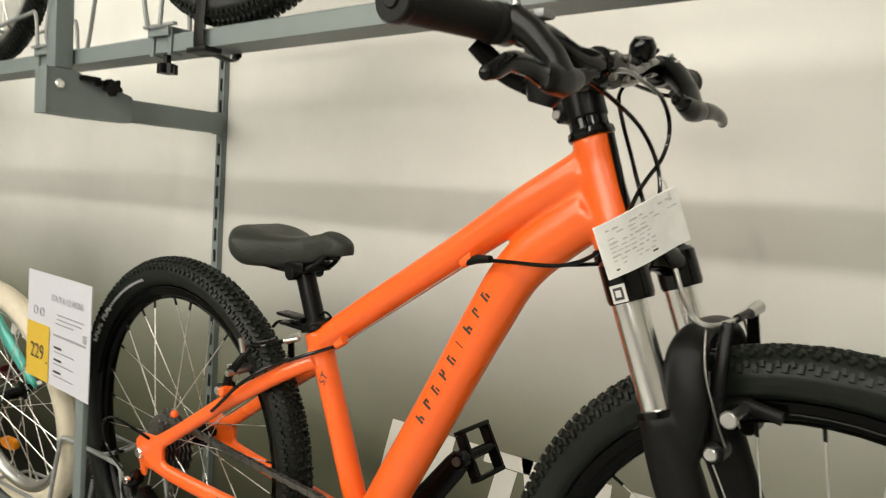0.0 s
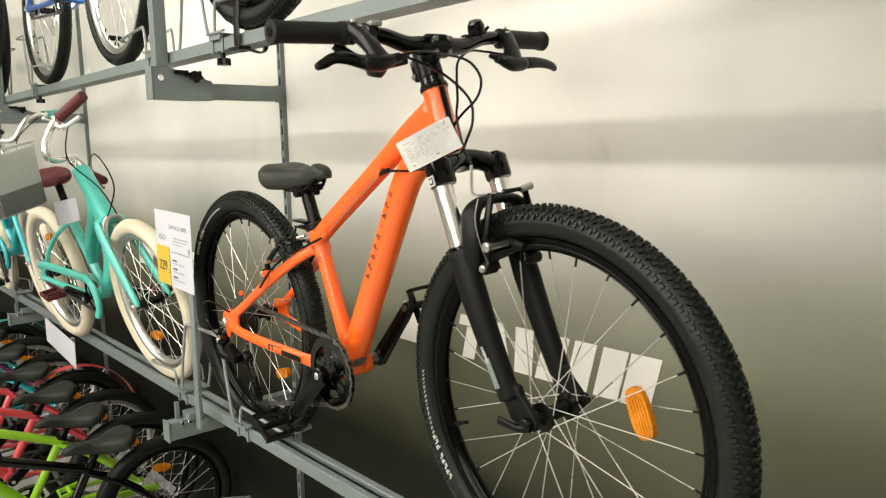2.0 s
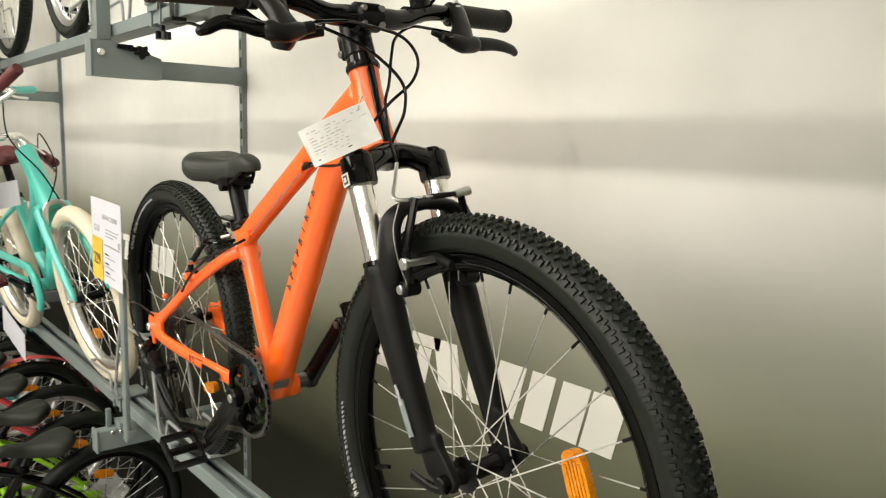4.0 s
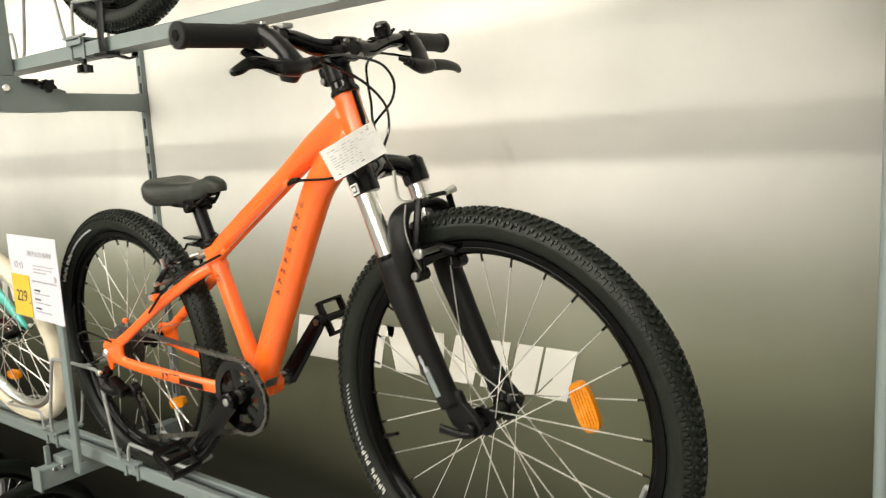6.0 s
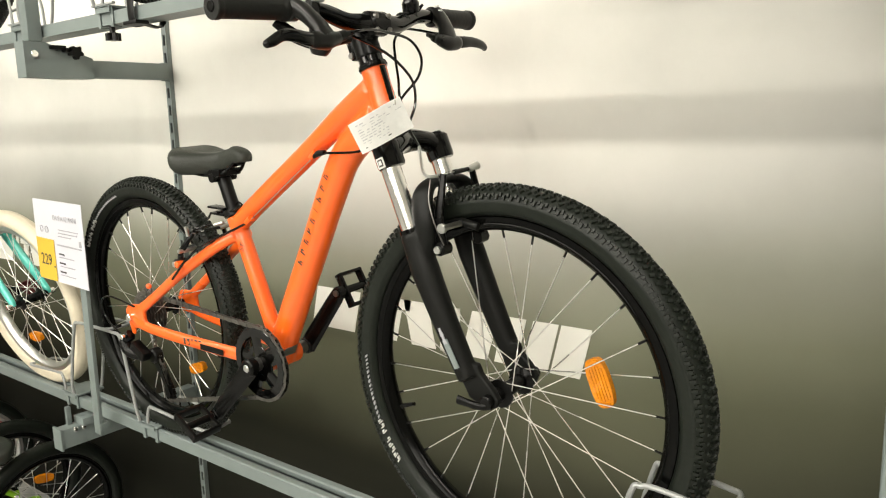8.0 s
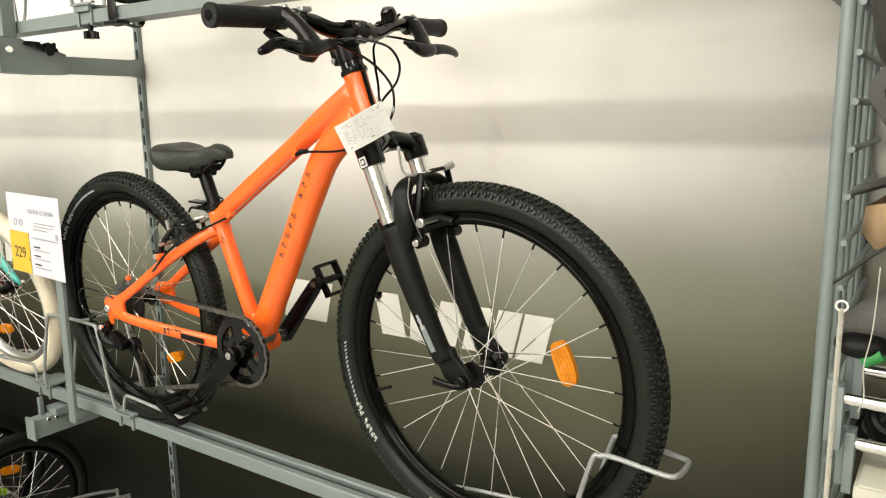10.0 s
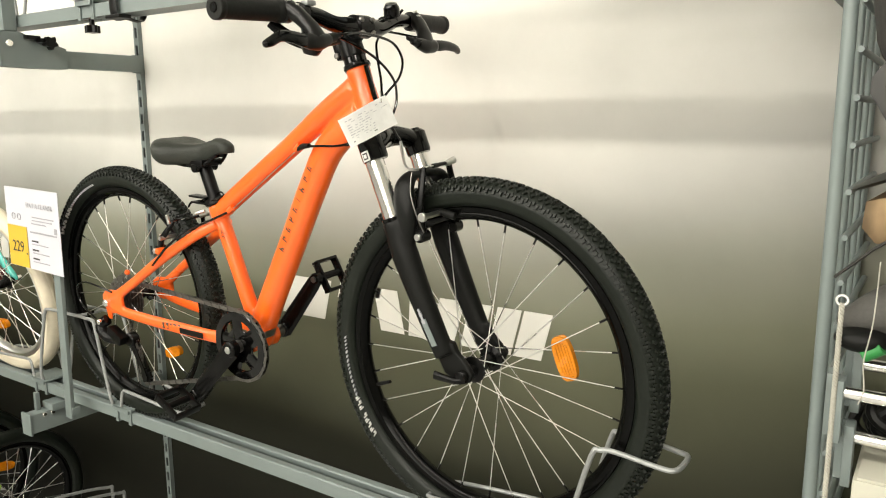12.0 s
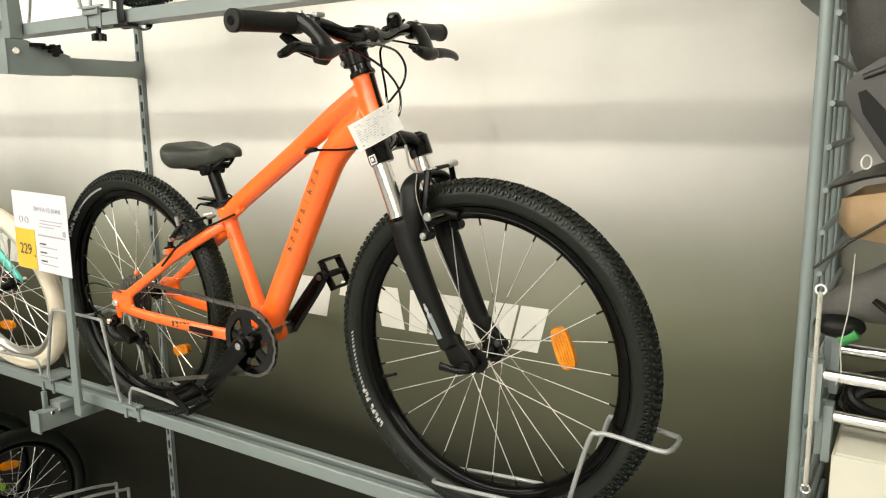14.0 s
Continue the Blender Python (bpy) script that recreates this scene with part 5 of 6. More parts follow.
# ---- the other bikes ----
def plain_bike(name, m, label, R=0.25, wb=0.86, sec=0.022, paint=MINT, tyre=RUBBER, knobs=False, step=False, grips=GRIP, bar_mat=BLACK, fork=None,
               saddle_at=0.58, bar_at=0.80, bar_turn=0.0, bar_roll=0.0, sweep=0.06, bar_half=0.26, rise=0.03, fender=None, guard=None, rims=None, lever=None, pedals=None, reflect=True, saddle_mat=SADDLE, crank=40, group="", thick=1.0, glint=(15, -19), joints=None, bar_line=None):
    """A simple bicycle on its own ground line: forward is +x, its drive side faces -y."""
    root = empty(name, m, label, "bicycle", group)
    fh, rh = V(wb / 2, 0, R), V(-wb / 2, 0, R)
    bb = V(-wb * 0.055, 0, R * 0.98)
    st = V(-wb * 0.20, 0, min(saddle_at - 0.09, bb.z + R * 1.05))
    hb = V(wb / 2 - R * 0.50, 0, 2 * R + 0.055)
    ht = hb + V(-0.040, 0, 0.105)
    if joints:
        bb, st, hb, ht = (Vector(p) for p in joints)
    wheel(root, "front_wheel", fh, R, sec, tyre, None, knobs, (glint[0], R * 0.5, 0.85) if reflect else None, 28, rims, 20, 0.045, stand=glint[1])
    wheel(root, "rear_wheel", rh, R, sec, tyre, None, knobs, (88, R * 0.55, 0.85) if reflect else None, 28, rims, 0, 0.052, stand=80)
    g = Geo()
    g.tube([ht, hb], 0.018 * thick, 16)
    if step:
        g.tube(spline([hb.lerp(ht, 0.35), hb + V(-0.05, 0, -0.10), bb + V(0.10, 0, 0.09), bb + V(0.03, 0, 0.02), bb], 6), 0.0165 * thick, 14)
        for s in (-1, 1):
            g.tube(spline([hb.lerp(ht, 0.75), hb + V(-0.08, s * 0.012, 0.02), st.lerp(bb, 0.35) + V(0.10, s * 0.014, 0.0), st.lerp(bb, 0.62)], 6), 0.011 * thick, 12)
    else:
        g.tube(spline([hb.lerp(ht, 0.25), hb.lerp(bb, 0.4) + V(-0.01, 0, 0.012), bb], 6), [(0.020, 0.017), (0.020, 0.017), (0.021, 0.018)], 14)
        g.tube([hb.lerp(ht, 0.72), st.lerp(bb, 0.06)], 0.0155, 14)
    g.tube([bb, st], 0.0150, 14)
    g.disc(0.020, -0.034, 0.034, 20, bb, c=0.002)
    for s in (-1, 1):
        g.tube(spline([bb + V(0, s * 0.02, 0), bb.lerp(rh, 0.35) + V(0, s * 0.042, -0.006), rh + V(0.0, s * 0.058, 0)], 4), 0.0095, 10)
        g.tube(spline([st.lerp(bb, 0.10) + V(0, s * 0.012, 0), st.lerp(rh, 0.4) + V(0, s * 0.045, 0.0), rh + V(0, s * 0.058, 0.004)], 4), 0.0080, 10)
        g.prism([(rh.x - 0.014, rh.z - 0.016), (rh.x - 0.014, rh.z + 0.016), (rh.x + 0.03, rh.z + 0.02), (rh.x + 0.034, rh.z - 0.012)], s * 0.058 - 0.003, s * 0.058 + 0.003)
    fr = part("frame", g, paint, root)
    g = Geo()
    for s in (-1, 1):
        g.tube(spline([hb + V(0.005, s * 0.040, -0.012), hb.lerp(fh, 0.45) + V(-0.004, s * 0.046, 0), fh + V(-0.010, s * 0.050, 0.02), fh + V(0, s * 0.050, 0)], 5), [(0.013 * thick, 0.011), (0.013 * thick, 0.011), (0.011, 0.009), (0.009, 0.006)], 12)
    g.tube([hb + V(0.005, -0.044, -0.010), hb + V(0.002, 0, 0.002), hb + V(0.005, 0.044, -0.010)], [0.013, 0.018, 0.013], 12)
    part("fork", g, fork or paint, root)
    ax = (ht - hb).normalized()
    clamp = m.inverted() @ Vector(bar_line[1][0]) if bar_line else V(ht.x + 0.02, 0, bar_at)
    part("stem", Geo().tube([ht, ht + ax * 0.02, clamp + V(-0.01, 0, -0.015) if bar_line else V(ht.x - 0.025, 0, bar_at - 0.015), clamp], [0.015, 0.012, 0.0125, 0.014], 12), bar_mat, root)
    tipm = Matrix.Translation(clamp) @ pose(0, 0, 0, 0, 0, bar_turn) @ pose(0, 0, 0, bar_roll, 0, 0)
    half = [(0, 0, 0), (0.004, 0.05, 0.004), (0.0, 0.12, rise), (-sweep * 0.5, 0.19, rise + 0.004), (-sweep, bar_half, rise)]
    halves = {1: [Vector(p) for p in half], -1: [Vector(p) for p in mirror(half)]}
    if bar_line:
        tipm = Matrix()
        halves = {k: [m.inverted() @ Vector(p) for p in line] for k, line in bar_line.items()}
    bar = part("handlebar", Geo().tube(spline(halves[-1][::-1] + halves[1][1:], 6), 0.0110, 12), bar_mat, root, "", tipm)
    for s in (-1, 1):
        e, q = halves[s][-1], halves[s][-2]
        i = e + (q - e).normalized() * (0.105 if bar_line else 0.097)
        d = (e - i).normalized()
        part("grip", Geo().tube([i, i + d * 0.006, e - d * 0.004, e + d * 0.004], [0.0165, 0.0150, 0.0155, 0.014], 14), grips, bar)
        c0 = i - d * 0.018
        fw = V(0.7, 0.0, 0.0) if bar_line else V(1, 0, 0)
        part("brake_lever", Geo().disc(0.015, -0.010, 0.010, 14, c0, c=0.002).tube(spline([c0, c0 + fw * 0.026 + V(0, 0, -0.018), c0 + d * 0.03 + fw * 0.036 + V(0, 0, -0.028), c0 + d * 0.085 + fw * 0.028 + V(0, 0, -0.034)], 5), [0.009, 0.009, 0.007, 0.006], 10), lever or BLACK, bar)
        cable(root, [tipm @ (c0 + V(0.03, -s * 0.02, -0.01)), clamp + V(0.085, s * 0.04, 0.0), hb + V(0.06, s * 0.02, 0.10), hb + V(0.02, -s * 0.03, -0.02)], 0.0022)
    part("seat_post", Geo().tube([st.lerp(bb, 0.05), V(st.x - 0.03, 0, saddle_at - 0.045)], 0.0125, 14), BLACK, root)
    part("seat_clamp", Geo().tube([st + V(0.002, 0, -0.006), st + V(-0.003, 0, 0.008)], 0.0195, 16), BLACK, root)
    part("saddle", saddle_mesh(0.235, 0.150), saddle_mat, root, "", Matrix.Translation((st.x - 0.155, 0, saddle_at)), sharp=60)
    ring = gear(0.055, 30, -0.0012, 0.0012, (bb.x, -0.046, bb.z), 0.8)
    for k in range(4):
        a = math.pi * k / 2 + 0.4
        ring.tube([(bb.x, -0.048, bb.z), (bb.x + 0.05 * math.cos(a), -0.047, bb.z + 0.05 * math.sin(a))], (0.007, 0.0025), 8)
    part("chainset", ring, BLACK, root)
    ca, sa = 0.128 * math.cos(radians(crank)), 0.128 * math.sin(radians(crank))
    t1, t2 = (bb.x + ca, bb.z - sa), (bb.x - ca, bb.z + sa)
    crank_arm(root, (bb.x, bb.z), t1, -0.068, -1, BLACK)
    crank_arm(root, (bb.x, bb.z), t2, 0.064, 1, BLACK)
    pedal(root, (t1[0], -0.084, t1[1]), 10, -1, pedals, "plastic cage pedal")
    pedal(root, (t2[0], 0.080, t2[1]), 10, 1, pedals, "plastic cage pedal")
    part("sprocket", gear(0.032, 16, -0.0012, 0.0012, (rh.x, -0.046, rh.z), 0.5), DARK_STEEL, root)
    lo = [(bb.x + 0.056 * math.cos(a), -0.046, bb.z + 0.056 * math.sin(a)) for a in (radians(90 - 180 * k / 8) for k in range(9))] + [(rh.x + 0.034 * math.cos(a), -0.046, rh.z + 0.034 * math.sin(a)) for a in (radians(-90 - 180 * k / 6) for k in range(7))]
    chain_line(root, lo)
    if fender:
        for hub, a0, a1, nm in ((rh, 55, 190, "rear_mudguard"), (fh, 60, 150, "front_mudguard")):
            arc = [hub + V((R + 0.022) * math.cos(radians(a0 + (a1 - a0) * k / 18)), 0, (R + 0.022) * math.sin(radians(a0 + (a1 - a0) * k / 18))) for k in range(19)]
            part(nm, Geo().tube(arc, (0.003, 0.030), 12), fender, root)
            part("mudguard_stay", Geo().tube([hub + V(0, -0.055, 0), arc[9 if nm[0] == "r" else 3] + V(0, -0.026, -0.004)], 0.002, 6), STEEL, root)
    if guard:
        arc = [bb + V(0.070 * math.cos(a), -0.058, 0.070 * math.sin(a)) for a in (radians(-60 + 160 * k / 10) for k in range(11))] + [rh + V(0.06, -0.058, 0.055), rh + V(0.0, -0.058, 0.042)]
        part("chain_guard", Geo().tube(spline(arc, 3), (0.014, 0.010), 10), guard, root)
    for s in (-1, 1):
        part("axle_nut", Geo().disc(0.008, s * 0.060 - 0.008, s * 0.060 + 0.008, 12, fh, c=0.001), CHROME, root)
        part("axle_nut", Geo().disc(0.008, s * 0.066 - 0.008, s * 0.066 + 0.008, 12, rh, c=0.001), CHROME, root)
    part("caliper", Geo().tube(spline([hb + V(0.03, -0.034, -0.05), hb + V(0.035, -0.02, 0.005), hb + V(0.035, 0.02, 0.005), hb + V(0.03, 0.034, -0.05)], 5), (0.006, 0.008), 8), SILVER, root)
    return root


TOP = RAIL_Z + 0.004
MINT_BAR = {-1: [(-1.868, 0.428, 1.470), (-1.720, 0.350, 1.462), (-1.592, 0.290, 1.478), (-1.612, 0.302, 1.530), (-1.600, 0.325, 1.572), (-1.506, 0.372, 1.634)],
            1: [(-1.868, 0.428, 1.470), (-1.930, 0.470, 1.448), (-2.020, 0.525, 1.410), (-2.080, 0.545, 1.405), (-2.085, 0.552, 1.402), (-2.000, 0.560, 1.385)]}
mint = plain_bike("city_bike", Matrix.Translation((-1.950, 0.556, TOP)) @ pose(0, 0, 0, 10.5, 0, 4), "mint step-through bike with cream tyres on the rail", R=0.255, wb=0.80, sec=0.0225,
                  paint=MINT, tyre=CREAM, step=True, grips=RUST_GRIP, bar_mat=CHROME, saddle_at=0.655, rims=SILVER, guard=MINT, pedals=RUST_GRIP, lever=CHROME, crank=188, thick=1.5, glint=(-88, 65), saddle_mat=RUST_GRIP,
                  joints=((0.030, 0, 0.235), (-0.113, 0, 0.500), (0.222, 0, 0.500), (0.106, 0, 0.655)), bar_line=MINT_BAR)
tag = Geo().prism([(-0.06, -0.035), (0.055, -0.042), (0.060, 0.030), (-0.052, 0.040)], -0.0015, 0.0015)
thing("paper_tag", tag, PAPER, "white paper tag tied to the mint bike frame", "tag", m=pose(-1.845, 0.395, 1.300, 0, -14, 20))
plain_bike("city_bike", Matrix.Translation((-3.22, RAIL_Y, TOP)) @ pose(0, 0, 0, 9, 0, 0), "teal step-through bike with cream tyres and mint grips", R=0.250, wb=0.875, sec=0.021,
                       paint=TEAL, tyre=CREAM, step=True, grips=MINT, bar_mat=CHROME, saddle_at=0.66, bar_at=0.76, bar_turn=-25, sweep=0.14, bar_half=0.24, rise=0.08, rims=SILVER, guard=TEAL, pedals=BLACK, lever=CHROME, crank=65)
plain_bike("city_bike", Matrix.Translation((-4.45, RAIL_Y, TOP)) @ pose(0, 0, 0, 8, 0, 0), "plum step-through bike with black tyres on the rail", R=0.250, wb=0.875,
           paint=PURPLE, step=True, bar_mat=CHROME, saddle_at=0.66, bar_at=0.76, sweep=0.12, rims=SILVER, guard=PURPLE)


def wire_basket():
    """A basket of crossed white wires with a solid rim, as hung on a handlebar."""
    root = empty("bike_basket", Matrix.Translation((-1.905, 0.205, 1.290)) @ Matrix.Rotation(radians(-16), 4, V(-0.8, 0.6, 0)) @ pose(0, 0, 0, 4, -6, 131), "grey wire-mesh basket hung on the mint bike's handlebar", "basket")
    w, d, h, t = 0.115, 0.135, 0.190, 0.82
    g = Geo()
    for k in range(15):
        z = h * k / 14
        f = t + (1 - t) * k / 14
        g.tube([(-w * f, -d * f, z), (w * f, -d * f, z), (w * f, d * f, z), (-w * f, d * f, z)], 0.0014, 5, ref=(0, 0, 1), closed=True)
    for k in range(19):
        u = -1 + 2 * k / 18
        for s in (-1, 1):
            g.tube([(w * t * u, s * d * t, 0), (w * u, s * d, h)], 0.0014, 5)
        if k % 2 == 0:
            for s in (-1, 1):
                g.tube([(s * w * t, d * t * u, 0), (s * w, d * u, h)], 0.0014, 5)
            g.tube([(w * t * u, -d * t, 0), (w * t * u, d * t, 0)], 0.0014, 5)
    part("mesh", g, MESH_WHITE, root)
    part("rim", Geo().tube(spline([(-w, -d, h), (w, -d, h), (w, d, h), (-w, d, h)], 3, True), 0.0042, 8, ref=(0, 0, 1), closed=True), MESH_WHITE, root)
    for s in (-1, 1):
        part("panel", Geo().box((2 * w * 0.92, 0.0025, 0.118), (0, s * d * 0.945, h * 0.62), pose(0, 0, 0, -8 * s, 0, 0), c=0.001), MESH_WHITE, root, "pale grey plastic side panel")
        part("panel", Geo().box((0.0025, 2 * d * 0.90, 0.118), (s * w * 0.945, 0, h * 0.62), pose(0, 0, 0, 0, 8 * s, 0), c=0.001), MESH_WHITE, root, "pale grey plastic side panel")
    part("floor_plate", Geo().box((2 * w * t, 2 * d * t, 0.004), (0, 0, 0.0), c=0.001), GREY_SHELL, root)
    for s in (-1, 1):
        part("liner", Geo().box((2 * w * 0.87, 0.002, 0.064), (0, s * d * 0.885, 0.034), pose(0, 0, 0, -8 * s, 0, 0), c=0.0008), BAND, root, "dark grey plastic lower band")
        part("liner", Geo().box((0.002, 2 * d * 0.87, 0.064), (s * w * 0.885, 0, 0.034), pose(0, 0, 0, 0, 8 * s, 0), c=0.0008), BAND, root, "dark grey plastic lower band")



wire_basket()

# upper row, seen from below
UPM = UP_Z + 0.002
plain_bike("mountain_bike", Matrix.Translation((-0.335, RAIL_Y, UPM)), "black mountain bike standing on the upper rail", R=0.310, wb=1.02, sec=0.027, paint=GLOSS_BLACK, reflect=False, knobs=True, saddle_at=0.82, bar_at=0.95, bar_half=0.3, crank=20, group="upper row of bikes")
plain_bike("mountain_bike", Matrix.Translation((-2.150, RAIL_Y, UPM)), "blue mountain bike standing on the upper rail", R=0.280, wb=0.82, sec=0.020, fork=SILVER, bar_mat=SILVER, paint=BLUE, reflect=False, knobs=True, saddle_at=0.82, bar_at=0.95, bar_half=0.3, crank=-80, rims=SILVER, group="upper row of bikes")
plain_bike("mountain_bike", Matrix.Translation((-4.05, RAIL_Y, UPM)), "lime mountain bike standing on the upper rail", R=0.300, wb=1.01, sec=0.019, rims=SILVER, fork=SILVER, paint=LIME, reflect=False, knobs=True, saddle_at=0.82, bar_at=0.95, bar_half=0.3, crank=60, group="upper row of bikes")
plain_bike("mountain_bike", Matrix.Translation((-3.05, RAIL_Y - 0.22, UPM)), "white and silver mountain bike beside the upper rail", R=0.290, wb=0.98, sec=0.019, paint=WHITE_PAINT, fork=SILVER, reflect=False, knobs=True, saddle_at=0.82, bar_at=0.95, bar_half=0.3, crank=100, rims=SILVER, group="upper row of bikes")

# children's bikes parked on the floor, back wheels to the wall
KIDS = "children's bikes parked under the rail"
for x, paint, lab, kw in (
    (-1.80, GLOSS_BLACK, "black child's bike with lime fork and cyan levers", dict(lever=CYAN, grips=GRIP, fork=LIME, pedals=CYAN, guard=LIME)),
    (-2.15, LIME, "lime child's bike with black saddle and tyres", dict(grips=GRIP, pedals=LIME)),
    (-2.50, CORAL, "coral child's bike with black saddle and tyres", dict(rims=SILVER)),
    (-2.86, CORAL, "coral child's bike with coral mudguards", dict(fender=CORAL)),
    (-3.30, TEAL, "teal child's bike with black saddle and tyres", dict(rims=SILVER)),
    (-3.72, PURPLE, "plum child's bike with mint grips", dict(grips=MINT, rims=SILVER)),
    (-4.15, TEAL, "teal child's bike with teal mudguards", dict(fender=TEAL)),
    (-4.60, BLUE, "blue child's bike with black saddle and tyres", dict()),
):
    yaw = -90 + random.uniform(-4, 4)
    plain_bike("kids_bike", Matrix.Translation((x, 0.225, 0.0)) @ pose(0, 0, 0, 0, 0, yaw) @ pose(0, 0, 0, random.uniform(-5, 1), 0, 0), lab, R=0.252, wb=0.80, sec=0.024, paint=paint, saddle_at=0.565, bar_at=0.66,
               bar_half=0.27, sweep=0.10, rise=0.02, crank=random.uniform(0, 90), group=KIDS, **kw)


def floor_hoop(x):
    """A bent wire wheel stand on the floor below the rail."""
    root = empty("wheel_stand", Matrix.Translation((x, 0.66, 0)), "bent galvanised wire wheel stand on the floor", "wheel stand", "floor wheel stands")
    for s in (-1, 1):
        pts = spline([(s * 0.032, -0.16, 0.006), (s * 0.032, -0.15, 0.30), (s * 0.032, -0.13, 0.375), (s * 0.032, -0.06, 0.385), (s * 0.032, 0.10, 0.35), (s * 0.032, 0.12, 0.31), (s * 0.032, 0.12, 0.006)], 5)
        part("hoop", Geo().tube(pts, 0.005, 8), WIRE, root)
    part("base_bar", Geo().box((0.09, 0.03, 0.006), (0, -0.15, 0.003), c=0.001), RACK, root)
    part("base_bar", Geo().box((0.09, 0.03, 0.006), (0, 0.12, 0.003), c=0.001), RACK, root)


for x in (-1.45, -1.10):
    floor_hoop(x)


# ---- paper tag on the orange bike ----
def bike_tag():
    a = V(-0.1425, 0.392, 1.488)
    u, v = V(0.038, 0.064, 0.0365).normalized(), V(-0.007, -0.023, 0.0375)
    n = u.cross(v).normalized()
    v = n.cross(u)
    m = Matrix((u, v, n)).transposed().to_4x4()
    w, h = 0.086, 0.047
    root = empty("paper_tag", Matrix.Translation(a) @ m, "creased white paper label tied to the head tube", "tag")
    g = Geo()
    k = 12
    pts = [(w * i / k, 0.003 * math.sin(math.pi * i / k * 1.6)) for i in range(k + 1)]
    verts, faces = [], []
    for x, z in pts:
        verts += [V(x, 0.0012 * math.sin(x * 40), z), V(x, -h + 0.002 * math.cos(x * 25), z + 0.004), V(x, 0.0012 * math.sin(x * 40), z + 0.0015), V(x, -h + 0.002 * math.cos(x * 25), z + 0.0055)]
    for i in range(k):
        o, p = 4 * i, 4 * i + 4
        faces += [(o, p, p + 1, o + 1), (o + 2, o + 3, p + 3, p + 2), (o, o + 2, p + 2, p), (o + 1, p + 1, p + 3, o + 3)]
    faces += [(0, 1, 3, 2), (4 * k, 4 * k + 2, 4 * k + 3, 4 * k + 1)]
    part("paper", g.add(verts, faces), TAG_PAPER, root)
    rng = random.Random(3)
    for row in range(10):
        x = 0.008
        while x < w * (0.90 if row < 3 else 0.58):
            wd = rng.uniform(0.002, 0.008)
            if rng.random() < 0.72:
                v0 = 0.006 + row * 0.0037
                z = 0.003 * math.sin(math.pi * (x + wd / 2) / w * 1.6) + 0.004 * v0 / h
                for sgn in (-1, 1):
                    part("print_bar", Geo().box((wd, 0.0008 if row % 3 else 0.0013, 0.0006), (x + wd / 2, -v0, z + (0.0019 if sgn > 0 else -0.0004))), DARK_INK if row == 9 else PALE_INK, root)
            x += wd + rng.uniform(0.001, 0.005)
    part("tie", Geo().tube(spline([(w * 0.86, -0.006, 0.004), (w * 0.95, 0.002, -0.008), (w * 1.02, 0.004, -0.020)], 4), 0.0009, 6), CORD, root)


bike_tag()


# ---- the next bay: grid panel and what hangs on it ----
def grid_panel():
    root = empty("grid_panel", Matrix.Translation((0.511, 0.55, 0)), "grey steel wire grid panel standing out from the wall", "grid panel")
    for y in (0.0, 0.335):
        part("edge_tube", Geo().tube([(0, y, 0.0), (0, y, 2.6)], 0.0083, 14), RACK, root)
    for y in (0.06, 0.12, 0.21, 0.28):
        part("upright_wire", Geo().tube([(0.006, y, 0.05), (0.006, y, 2.55)], 0.0042, 10), RACK, root)
    z = 1.402 - 0.0553 * 24
    while z < 2.5:
        part("cross_wire", Geo().tube([(0.0145, -0.004, z), (0.0145, 0.002, z), (0.0145, 0.335, z)], [0.0037, 0.0044, 0.0044], 10), RACK, root)
        z += 0.0553
    for z in (0.05, 2.55):
        part("rail", Geo().tube([(0, 0, z), (0, 0.335, z)], 0.006, 10), RACK, root)


grid_panel()


